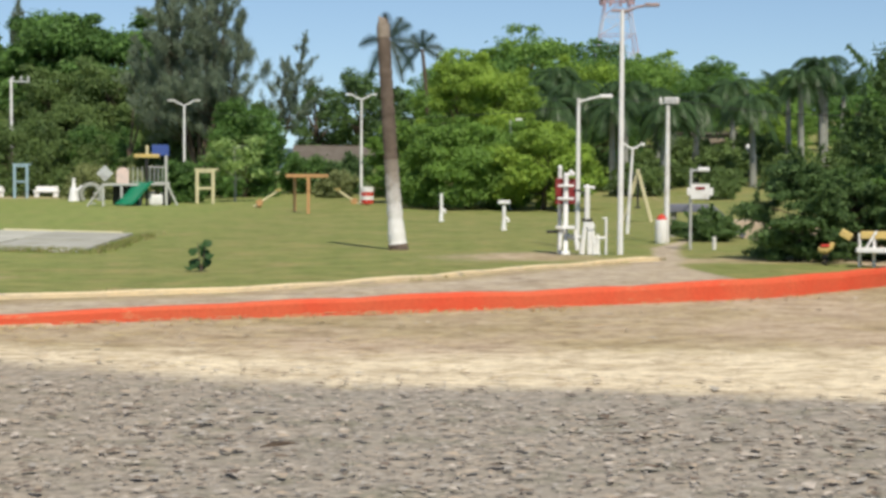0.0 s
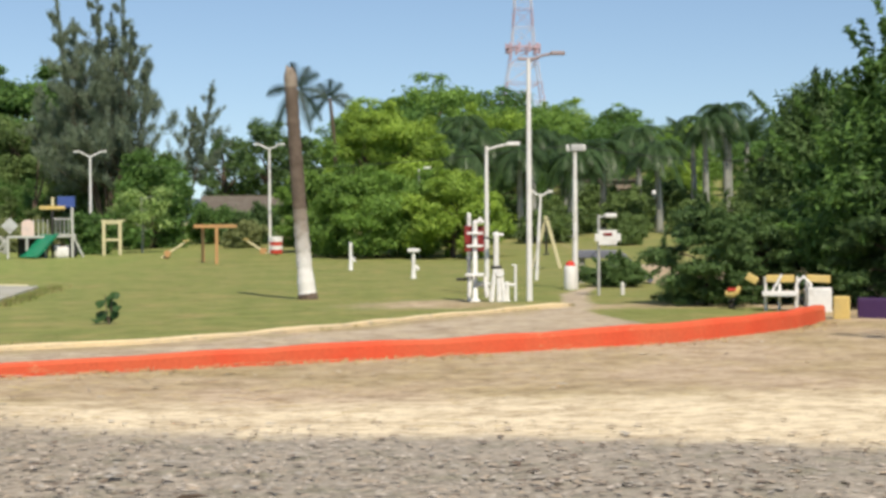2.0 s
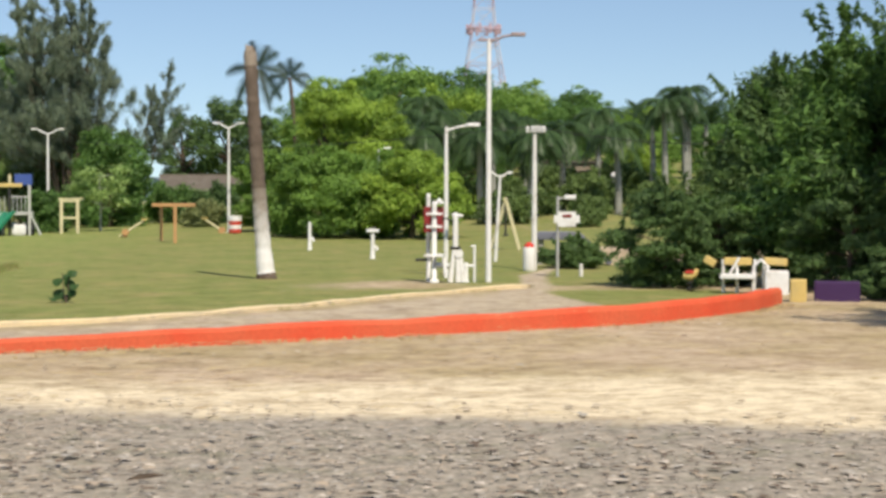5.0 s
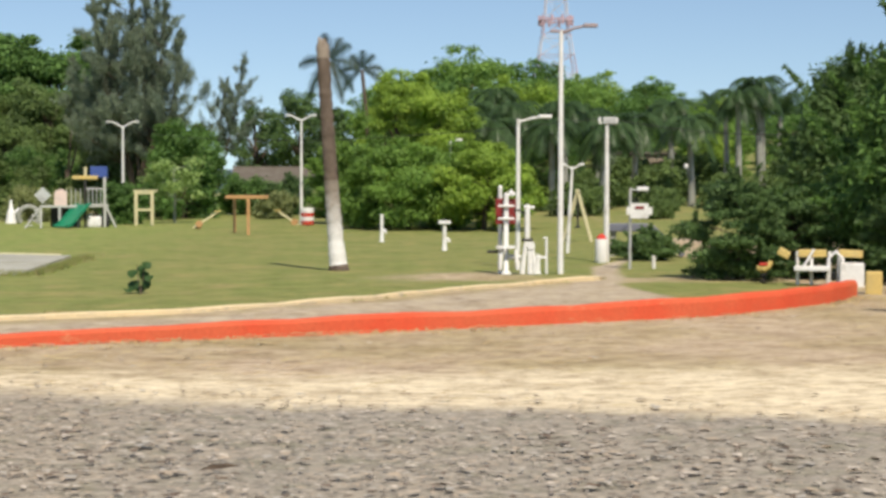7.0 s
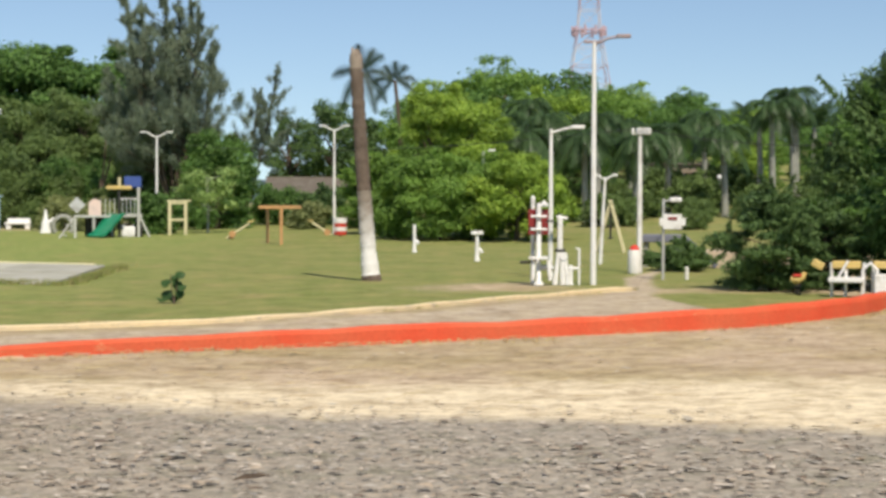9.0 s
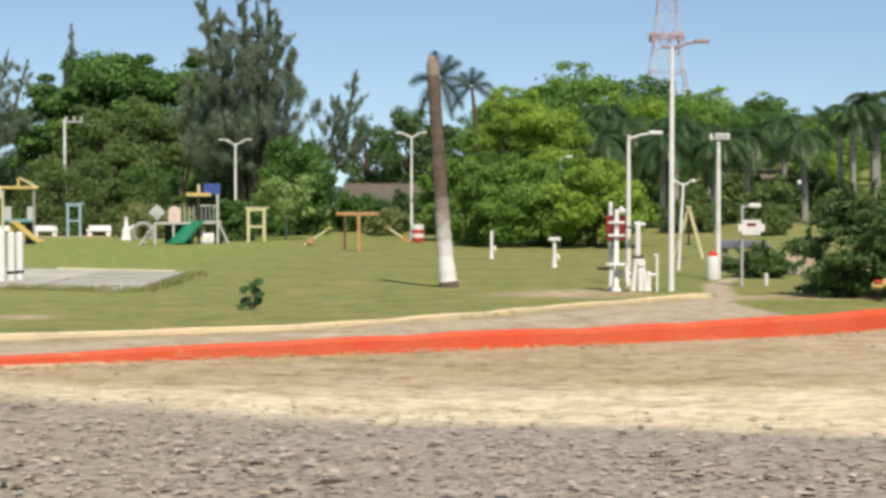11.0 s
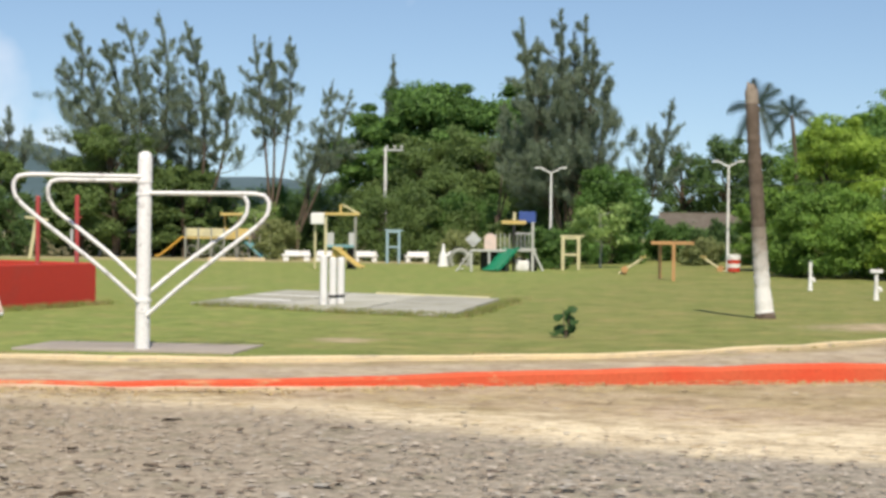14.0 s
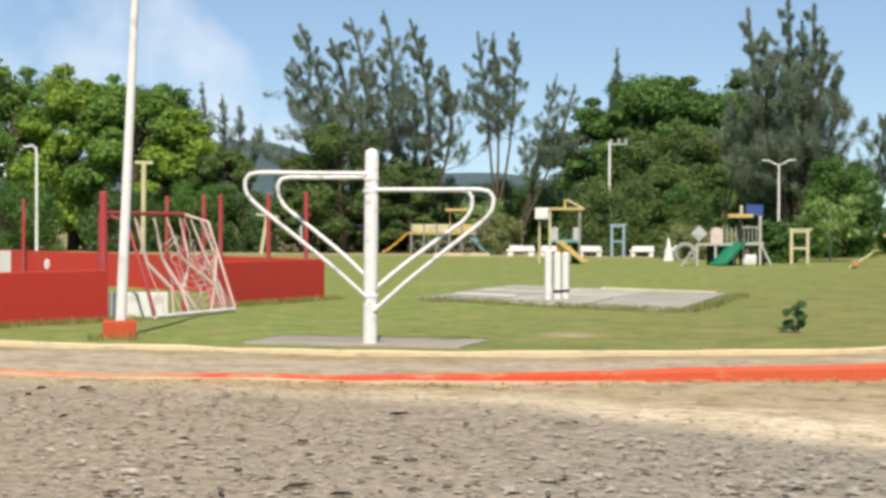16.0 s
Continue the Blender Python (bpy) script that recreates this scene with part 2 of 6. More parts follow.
def tube(bm, points, radius, sides=10, cap=True):
    """A pipe through the points; radius is one number or one for each point."""
    pts = [Vector(p) for p in points]
    rr = [float(r) for r in radius] if isinstance(radius, (list, tuple)) else [radius] * len(pts)
    # an extra ring close to each abrupt change of width keeps the shading of the long stretches even
    dense_p, dense_r = [pts[0]], [rr[0]]
    for i in range(1, len(pts)):
        ln = (pts[i] - pts[i - 1]).length
        if i + 1 < len(pts) and ln > 0.1:
            nxt = (pts[i + 1] - pts[i]).length
            if abs((rr[i + 1] - rr[i]) / max(nxt, 1e-6) - (rr[i] - rr[i - 1]) / ln) > 0.25:
                dense_p.append(pts[i - 1].lerp(pts[i], 1 - 0.02 / ln))
                dense_r.append(rr[i - 1] + (rr[i] - rr[i - 1]) * (1 - 0.02 / ln))
        dense_p.append(pts[i])
        dense_r.append(rr[i])
    pts, rr = dense_p, dense_r
    rings, side = [], None
    for i, p in enumerate(pts):
        d = (pts[min(i + 1, len(pts) - 1)] - pts[max(i - 1, 0)]).normalized()
        if side is None:
            side = d.cross(Vector((0, 0, 1)) if abs(d.z) < 0.9 else Vector((1, 0, 0))).normalized()
        side = (side - d * side.dot(d)).normalized()
        up = d.cross(side)
        rings.append([bm.verts.new(p + rr[i] * (math.cos(a) * side + math.sin(a) * up)) for a in (2 * math.pi * k / sides for k in range(sides))])
    for a, b in zip(rings, rings[1:]):
        for k in range(sides):
            bm.faces.new((a[k], a[(k + 1) % sides], b[(k + 1) % sides], b[k])).smooth = True
    if cap:
        bm.faces.new([bm.verts.new(v.co) for v in rings[0][::-1]])
        bm.faces.new([bm.verts.new(v.co) for v in rings[-1]])
    return bm


def spline(points, step=0.5):
    """A smooth line through a few plan points."""
    p = [np.array(q, float) for q in points]
    p = [2 * p[0] - p[1]] + p + [2 * p[-1] - p[-2]]
    out = []
    for a, b, c, d in zip(p, p[1:], p[2:], p[3:]):
        k = max(2, int(np.linalg.norm(c - b) / step))
        for t in np.arange(k) / k:
            out.append(0.5 * (2 * b + (c - a) * t + (2 * a - 5 * b + 4 * c - d) * t * t + (3 * b - a - 3 * c + d) * t ** 3))
    return np.array(out + [p[-2]])


# ---------------------------------------------------------------- plan lines
RED_LINE = spline([(-30, 15.6), (-20, 16.0), (-11.1, 16.4), (-8.6, 16.9), (-6.1, 17.45), (-3.06, 19.1), (-0.56, 20.34), (2.26, 21.6), (4.2, 22.8), (5.7, 24.1), (6.8, 25.7), (7.64, 27.3)], 0.25)
YEL_LINE = spline([(-30, 20.6), (-20, 20.6), (-14.0, 20.65), (-10.5, 20.75), (-7.46, 21.2), (-4.0, 22.9), (-1.5, 24.8), (1.1, 28.45), (3.3, 31.45), (4.1, 32.3)], 0.25)
GRAVEL_LINE = spline([(-60, 14.6), (-20, 15.2), (-10.5, 15.4), (-5.5, 15.3), (-3.8, 14.5), (-1.24, 13.25), (0.94, 13.0), (3.2, 12.4), (8, 12.0), (60, 11)], 0.5)


def hill(x, y):
    """The park is level; behind it, to the right, the wooded slope rises."""
    rise = np.clip((y - 62) / 120, 0, 1.6) * np.clip((x + 18) / 40, 0, 1)
    return 6.5 * rise ** 1.1


def ground_z(x, y):
    return float(hill(np.float64(x), np.float64(y)))


def build_ground():
    def axis(lo, hi, fine):
        mid = np.arange(lo, hi + 1e-6, fine)
        a, b, s = [], [], fine
        lo_v, hi_v = lo, hi
        while hi_v < 4000:
            s *= 1.16
            hi_v += s
            lo_v -= s
            a.append(lo_v)
            b.append(hi_v)
        return np.concatenate([a[::-1], mid, b])
    xs, ys = axis(-24, 14, 0.2), axis(6, 46, 0.2)
    X, Y = np.meshgrid(xs, ys)
    x, y = X.ravel(), Y.ravel()
    red = np.interp(x, RED_LINE[:, 0], RED_LINE[:, 1], right=60)
    yel = np.interp(x, YEL_LINE[:, 0], YEL_LINE[:, 1])
    gra = np.interp(x, GRAVEL_LINE[:, 0], GRAVEL_LINE[:, 1])
    z = hill(x, y)
    near = np.clip(1 - np.abs(y - 25) / 60, 0, 1)
    z += 0.02 * near * np.sin(x * 0.9 + 1.3 * np.sin(y * 0.5)) * np.sin(y * 0.7)
    soft = lambda v, w: np.clip(0.5 + v / w, 0, 1)
    gravel = soft(gra - y, np.interp(x, [-9, 0], [3.4, 1.5]))
    width = np.interp(x, [-20, -8, -4, 1, 5, 14], [0.3, 0.4, 1.0, 2.7, 3.8, 3.2])
    sand = soft(y - gra, 1.2) * soft(gra + width - y, 2.6)
    path_r = np.interp(y, [20, 27.5, 31, 34, 38, 44, 60], [4.9, 4.7, 4.3, 4.8, 5.3, 6.6, 9.5])
    path_l = np.interp(y, [31, 33, 38, 44, 60], [3.3, 4.1, 4.6, 6.6, 9.6])
    lawn_l = soft(y - yel - 0.1, 0.4) * soft(np.where(y > 31, path_l, 60) - x, 0.3)
    lawn_r = soft(x - path_r, 0.4) * soft(y - red - 0.3, 0.4)
    lawn = np.maximum(lawn_l, lawn_r) * (y > 18)
    mown = lawn.copy()
    bare = 0.5 * np.exp(-((x - 0.6) / 3.0) ** 2 - ((y - 32.8 - 0.9 * x) / 2.9) ** 2) + 0.8 * np.exp(-((x + 7.3) / 0.9) ** 2 - ((y - 26.2) / 1.2) ** 2)
    bare += 0.55 * np.exp(-((x - 2.2) / 1.7) ** 2 - ((y - 33.4) / 2.2) ** 2)
    bare += 0.6 * np.exp(-((x + 17.5) / 1.6) ** 2 - ((y - 49) / 5) ** 2)
    lawn *= 1 - np.clip(bare, 0, 0.9)
    lawn *= 1 - 0.8 * np.exp(-((y - yel) / 1.3) ** 2)
    lawn *= 1 - 0.45 * np.clip((y - 60) / 14, 0, 1) * np.clip(x / 6, 0, 1)
    lawn *= 1 - 0.7 * np.clip((y - 87) / 8, 0, 1) * np.clip((-12 - x) / 6, 0, 1)
    strip = soft(yel - y, 0.3) * soft(y - yel + 1.0, 0.8) * (x < 3.5)
    lawn = np.maximum(lawn, 0.2 * soft(yel - y, 0.3) * soft(y - yel + 1.1, 1.3) * (x < 3.5))
    path = (1 - np.maximum(mown, lawn)) * (y > red) * (1 - gravel) * (1 - 0.85 * strip)
    nx, ny = len(xs), len(ys)
    i = (np.arange(ny - 1)[:, None] * nx + np.arange(nx - 1)[None]).ravel()
    me = bpy.data.meshes.new("ground")
    me.from_pydata(np.stack([x, y, z], 1).tolist(), [], np.stack([i, i + 1, i + nx + 1, i + nx], 1).tolist())
    me.polygons.foreach_set("use_smooth", [True] * len(me.polygons))
    zone = me.color_attributes.new("zone", "FLOAT_COLOR", "POINT")
    zone.data.foreach_set("color", np.stack([gravel, sand, lawn, path], 1).astype(np.float32).ravel())
    m, n, l, b = node_mat("ground_cover", 0.95, 0, 0.15)
    at = n.new("ShaderNodeAttribute")
    at.attribute_name = "zone"
    sep = n.new("ShaderNodeSeparateColor")
    l.new(at.outputs["Color"], sep.inputs[0])
    c = n.new("ShaderNodeNewGeometry").outputs["Position"]
    big, mid, fine, grit = noise_node(n, l, c, 0.35, 5), noise_node(n, l, c, 2.2, 6, 0.7), noise_node(n, l, c, 9, 6, 0.7), noise_node(n, l, c, 38, 4, 0.7)

    def edge(v):
        a = n.new("ShaderNodeMath")
        a.operation = "MULTIPLY_ADD"
        l.new(mid, a.inputs[0])
        a.inputs[1].default_value = 0.9
        l.new(v, a.inputs[2])
        return ramp(n, l, a.outputs[0], [(0.58, (0, 0, 0)), (1.3, (1, 1, 1))])
    verge = mix(n, l, ramp(n, l, big, [(0.4, (0, 0, 0)), (0.62, (1, 1, 1))]), (0.5, 0.4, 0.285), (0.4, 0.325, 0.19))
    sandc = mix(n, l, ramp(n, l, fine, [(0.35, (0, 0, 0)), (0.7, (1, 1, 1))]), (0.65, 0.555, 0.39), (0.79, 0.69, 0.5))
    grav = ramp(n, l, fine, [(0.3, (0.155, 0.135, 0.11)), (0.5, (0.32, 0.286, 0.236)), (0.72, (0.47, 0.42, 0.345))])
    px = n.new("ShaderNodeSeparateXYZ")
    l.new(c, px.inputs[0])
    west = n.new("ShaderNodeMapRange")
    west.inputs["From Min"].default_value, west.inputs["From Max"].default_value, west.inputs["To Max"].default_value = -1.0, -7.0, 0.75
    l.new(px.outputs["X"], west.inputs["Value"])
    earth = ramp(n, l, fine, [(0.3, (0.2, 0.155, 0.11)), (0.5, (0.37, 0.3, 0.215)), (0.72, (0.5, 0.42, 0.31))])
    grav = mix(n, l, west.outputs[0], grav, earth)
    grass = mix(n, l, ramp(n, l, big, [(0.35, (0, 0, 0)), (0.7, (1, 1, 1))]), (0.165, 0.205, 0.058), (0.255, 0.25, 0.09))
    grass = mix(n, l, ramp(n, l, mid, [(0.45, (0, 0, 0)), (0.75, (1, 1, 1))]), grass, (0.21, 0.23, 0.075))
    lush = n.new("ShaderNodeMapRange")
    lush.inputs["From Min"].default_value, lush.inputs["From Max"].default_value, lush.inputs["To Max"].default_value = -5.0, -12.0, 0.75
    l.new(px.outputs["X"], lush.inputs["Value"])
    grass = mix(n, l, lush.outputs[0], grass, mix(n, l, ramp(n, l, mid, [(0.4, (0, 0, 0)), (0.62, (1, 1, 1))]), (0.17, 0.235, 0.06), (0.27, 0.32, 0.095)))
    dry = noise_node(n, l, c, 0.8, 6, 0.68)
    grass = mix(n, l, ramp(n, l, dry, [(0.5, (0, 0, 0)), (0.72, (0.8, 0.8, 0.8))]), grass, (0.33, 0.26, 0.12))
    mottle = noise_node(n, l, c, 1.7, 7, 0.75)
    grass = mix(n, l, 0.9, grass, ramp(n, l, mottle, [(0.36, (0.68, 0.74, 0.6)), (0.5, (1, 1, 1)), (0.64, (1.22, 1.14, 1.1))]), "MULTIPLY")
    pathc = mix(n, l, ramp(n, l, mid, [(0.4, (0, 0, 0)), (0.6, (1, 1, 1))]), (0.45, 0.385, 0.3), (0.5, 0.42, 0.3))
    col = mix(n, l, edge(at.outputs["Alpha"]), verge, pathc)
    col = mix(n, l, edge(sep.outputs[1]), col, sandc)
    long = n.new("ShaderNodeMapping")
    long.inputs["Scale"].default_value = (0.8, 1.1, 1)
    l.new(c, long.inputs[0])
    streak = noise_node(n, l, long.outputs[0], 1.5, 8, 0.72)
    col = mix(n, l, 0.7, col, ramp(n, l, streak, [(0.36, (0.6, 0.55, 0.5)), (0.54, (1.05, 1.05, 1.05))]), "MULTIPLY")
    flecks = n.new("ShaderNodeMapping")
    flecks.inputs["Scale"].default_value = (0.7, 1.3, 1)
    l.new(c, flecks.inputs[0])
    fleck = noise_node(n, l, flecks.outputs[0], 5.5, 6, 0.75)
    col = mix(n, l, 0.75, col, ramp(n, l, fleck, [(0.38, (0.48, 0.41, 0.34)), (0.5, (1, 1, 1)), (0.64, (1.15, 1.13, 1.09))]), "MULTIPLY")
    grav = mix(n, l, 0.8, grav, ramp(n, l, mid, [(0.34, (0.72, 0.76, 0.66)), (0.5, (1, 1, 1)), (0.68, (1.16, 1.12, 1.06))]), "MULTIPLY")
    col = mix(n, l, edge(sep.outputs[0]), col, grav)
    col = mix(n, l, edge(sep.outputs[2]), col, grass)
    col = mix(n, l, 0.5, col, ramp(n, l, grit, [(0.25, (0.5, 0.5, 0.5)), (0.75, (1.2, 1.2, 1.2))]), "MULTIPLY")
    l.new(col, b.inputs["Base Color"])
    bump(n, l, b, fine, 0.7, 0.04)
    me.materials.append(m)
    tagged(new("ground", me), "park ground of gravel, pale sand, dry verge and mown lawn", "ground", kind="structure")


def kerb(name, line, heights, width, mat, label):
    """A painted concrete kerb along a plan line, with rounded top edges."""
    n = len(line)
    t = np.gradient(line, axis=0)
    t /= np.linalg.norm(t, axis=1)[:, None]
    nrm = np.stack([-t[:, 1], t[:, 0]], 1)
    h = np.interp(line[:, 0], [a for a, _ in heights], [b for _, b in heights])
    rng = np.random.default_rng(5)
    h = h + np.interp(np.arange(n), np.arange(0, n + 6, 3), rng.normal(0, 0.011, len(range(0, n + 6, 3))))
    prof = [(0, -0.1), (0, 0.75), (0.02, 0.93), (0.05, 1.0), (width - 0.05, 1.0), (width - 0.02, 0.93), (width, 0.75), (width, -0.1)]
    verts, faces = [], []
    for k in range(n):
        wob = 0.012 * math.sin(k * 1.7) + 0.01 * math.sin(k * 0.61)
        for o, f in prof:
            q = line[k] + nrm[k] * (o + wob)
            verts.append((q[0], q[1], h[k] * f))
    w = len(prof)
    for k in range(n - 1):
        for j in range(w - 1):
            a = k * w + j
            faces.append((a, a + w, a + w + 1, a + 1))
    faces += [tuple(range(w)), tuple(range((n - 1) * w, n * w))[::-1]]
    ob = mesh_ob(name, verts, faces, mat)
    return tagged(ob, label, "kerb", kind="structure")


build_ground()
kerb("kerb_red", RED_LINE, [(-30, 0.07), (-11, 0.075), (-8, 0.085), (-5.5, 0.115), (-3, 0.17), (0, 0.2), (2.3, 0.24), (5, 0.29), (7.6, 0.27)], 0.2, M_REDKERB, "orange-red painted concrete kerb, scuffed along its edge")
kerb("kerb_footing", RED_LINE[RED_LINE[:, 0] < -4.2] + np.array([0, -0.045]), [(-30, 0.05), (-8, 0.05), (-4.2, 0.03)], 0.24, M_FOOTING, "pale bare concrete footing along the red kerb")
kerb("kerb_yellow", YEL_LINE, [(-30, 0.075), (5, 0.08)], 0.13, M_YELKERB, "faded pale yellow concrete kerb round the lawn")


# ---------------------------------------------------------------- trees
def leaf_mesh(name, pts, nrm, size, rng, mat, parent, stretch=1.5, label=""):
    """Many small folded leaves at the points, turned roughly along the normals."""
    n = len(pts)
    v = nrm + rng.normal(0, 0.55, (n, 3))
    v /= np.linalg.norm(v, axis=1)[:, None]
    u = np.cross(v, rng.normal(0, 1, (n, 3)))
    u /= np.linalg.norm(u, axis=1)[:, None] + 1e-9
    w = np.cross(v, u)
    s = size * 0.62 * rng.uniform(0.6, 1.35, (n, 1))
    V = np.stack([pts - u * s * stretch, pts + w * s * 0.6 + v * s * 0.15, pts + u * s * stretch, pts - w * s * 0.6 + v * s * 0.15], 1).reshape(-1, 3)
    i = np.arange(n)[:, None] * 4
    F = np.concatenate([i + np.array([[0, 1, 2]]), i + np.array([[0, 2, 3]])], 1).reshape(-1, 3)
    return mesh_ob(name, V.tolist(), F.tolist(), mat, parent, label)


def blob_points(blobs, n, rng, layer=0.8):
    b = np.array(blobs)
    wgt = b[:, 3] ** 2
    k = rng.choice(len(b), n, p=wgt / wgt.sum())
    d = rng.normal(0, 1, (n, 3))
    d /= np.linalg.norm(d, axis=1)[:, None]
    r = b[k, 3:4] * rng.uniform(0.15, 1, (n, 1)) ** 0.4 * (1 + 0.18 * rng.normal(0, 1, (n, 1)))
    return b[k, :3] + d * r * np.array([1, 1, layer]), d


def broadleaf(name, x, y, height, spread, seed, mat=None, leaves=6000, leaf=0.16, low=0.25, label="", category="tree", group="", trunk_r=None, z=None, bark=None, stretch=1.5, sprays=0, layer=0.8):
    """A branching trunk and a crown of leaf clumps with gaps; low: where the crown starts, as a part of the height."""
    rng = np.random.default_rng(seed)
    t = thing(name, x, y, ground_z(x, y) if z is None else z, 0, label, category, group)
    r0 = trunk_r or height * 0.028
    bm = bmesh.new()
    top = np.array([rng.normal(0, 0.04) * height, rng.normal(0, 0.04) * height, height * 0.75])
    tube(bm, [(0, 0, -0.1), (top[0] * 0.2, top[1] * 0.3, height * 0.25), (top[0] * 0.7, top[1] * 0.6, height * 0.5), tuple(top)], [r0 * 1.25, r0, r0 * 0.7, r0 * 0.25], 8)
    blobs = []
    nb = 18
    for k in range(nb):
        a = 2.4 * k + rng.uniform(-0.4, 0.4)
        f = (k + 0.5) / nb
        zc = height * (low + (0.93 - low) * f)
        env = math.sin(math.pi * min(0.97, 0.22 + 0.72 * f)) ** 0.7
        rad = spread * env * rng.uniform(0.4, 0.85)
        br = spread * rng.uniform(0.22, 0.38)
        c = np.array([rad * math.cos(a), rad * math.sin(a), min(zc, height - br * 0.75)])
        blobs.append((*c, br))
        s = np.array([top[0] * f, top[1] * f, height * (0.15 + 0.5 * f)])
        m = (s + c) / 2 + np.array([0, 0, 0.05 * height])
        tube(bm, [tuple(s), tuple(m), tuple(c)], [r0 * 0.4, r0 * 0.25, r0 * 0.08], 5, False)
    for c in list(blobs):
        for _ in range(3):
            d = rng.normal(0, 1, 3)
            d /= np.linalg.norm(d)
            q = np.array(c[:3]) + d * c[3] * 0.95
            if q[2] > height * low * 0.6:
                blobs.append((*q, c[3] * rng.uniform(0.3, 0.5)))
    part("trunk", bm, bark or M_BARK, t)
    p, d = blob_points(blobs, int(leaves * 1.8), rng, layer)
    # leafy twigs that stick out of the crown and break its outline
    for _ in range(sprays):
        c = blobs[int(rng.integers(len(blobs)))]
        v = np.array([c[0], c[1], c[2] - height * 0.35]) / spread + rng.normal(0, 0.35, 3) + np.array([0, 0, 0.25])
        v /= np.linalg.norm(v)
        k = 70
        s = rng.uniform(0.3, 1, (k, 1))
        ln = c[3] * 0.7 + spread * rng.uniform(0.22, 0.45)
        p = np.concatenate([p, np.array(c[:3]) + v * s * ln + rng.normal(0, 1, (k, 3)) * 0.035 * spread * (1.15 - s)])
        d = np.concatenate([d, np.tile(np.cross(v, [0.3, 0.5, 0.8]), (k, 1))])
    keep = p[:, 2] > 0.05
    leaf_mesh("crown", p[keep], d[keep] * 0.8 + np.array([0, 0, 0.5]), leaf, rng, mat or M_LEAF, t, stretch)
    return t


def casuarina(name, x, y, tips, body, seed, bare=0.3, needles=9000, label="", group="", lean=0.0, z=None):
    """A feathery tree: leaders rise from a fork to thin spires (sideways offset, height), with tufted side branches and gaps."""
    rng = np.random.default_rng(seed)
    t = thing(name, x, y, ground_z(x, y) if z is None else z, 0, label, "tree", group)
    top = max(h for _, h in tips)
    fork = bare * top * 0.6
    part("trunk", tube(bmesh.new(), [(0, 0, -0.1), (0.04, 0.03, fork * 0.5), (0, 0, fork)], [top * 0.014, top * 0.011, top * 0.009], 7), M_BARK, t)
    twigs = bmesh.new()
    P, D = [], []

    def tuft(c, d, n, sig):
        P.append(c + rng.normal(0, 1, (n, 3)) * sig)
        D.append(np.tile(d, (n, 1)))

    per = needles / len(tips)
    for k, (dx, h) in enumerate(tips):
        base = np.array([0.1 * dx, 0, fork * rng.uniform(0.7, 1.0)])
        tip = np.array([dx, rng.uniform(-0.35, 0.35) * body, h])
        mid = base + (tip - base) * np.array([0.85, 0.8, 0.5]) + np.array([-lean * h, 0, 0])
        curve = lambda q: (1 - q) ** 2 * base + 2 * q * (1 - q) * mid + q * q * tip
        pts = [tuple(curve(q)) for q in np.linspace(0, 1, 9)]
        part("limb", tube(bmesh.new(), pts, list(np.linspace(top * 0.008, 0.012, 9)), 5), M_BARK, t)
        for q in np.linspace(0.4, 1, 22):
            tuft(curve(q), (tip - mid) / np.linalg.norm(tip - mid), int(per * 0.006 * rng.uniform(0.2, 1.6)), 0.04 + 0.03 * body * (1.02 - q))
        for b in range(30):
            q = bare + (0.95 - bare) * ((b + rng.uniform(0, 0.8)) / 30) ** 1.15
            if rng.random() < 0.15:
                continue
            a = 2.4 * b + k + rng.uniform(-0.5, 0.5)
            ln = body * (0.05 + 0.95 * (1 - q) ** 0.85) * rng.uniform(0.4, 1.35)
            s0 = curve(q)
            d = np.array([math.cos(a) + 0.3 * np.sign(lean), math.sin(a), rng.uniform(0.35, 1.3)])
            d /= np.linalg.norm(d)
            end = s0 + d * ln
            tube(twigs, [tuple(s0), tuple((s0 + end) / 2 - np.array([0, 0, 0.06 * ln])), tuple(end)], [top * 0.002, top * 0.0013, 0.006], 4, False)
            for _ in range(4):
                f = s0 + d * ln * rng.uniform(0.3, 1.0)
                v = d + rng.normal(0, 0.5, 3) + np.array([0.25 * np.sign(lean), 0, 0.55])
                v *= ln * rng.uniform(0.18, 0.42) / np.linalg.norm(v)
                for g in (0.15, 0.45, 0.75, 1.0):
                    tuft(f + v * g, v / np.linalg.norm(v), int(per / 400 * (0.25 + ln / body) * rng.uniform(0.2, 1.9)), 0.045 + 0.04 * ln * (1.2 - g))
    tagged(part("twigwork", twigs, M_BARK, t), kind="stuff")
    P, D = np.concatenate(P), np.concatenate(D)
    n = len(P)
    u = D * 0.5 + np.array([-0.1 * np.sign(lean), 0, 0.35]) + rng.normal(0, 0.38, (n, 3))
    u /= np.linalg.norm(u, axis=1)[:, None]
    w = np.cross(u, rng.normal(0, 1, (n, 3)))
    w /= np.linalg.norm(w, axis=1)[:, None]
    ln = rng.uniform(0.12, 0.36, (n, 1))
    V = np.stack([P - u * ln, P + w * 0.02, P + u * ln, P - w * 0.02], 1).reshape(-1, 3)
    i = np.arange(n)[:, None] * 4
    mesh_ob("crown", V.tolist(), (i + np.arange(4)[None]).tolist(), M_NEEDLE, t)
    return t


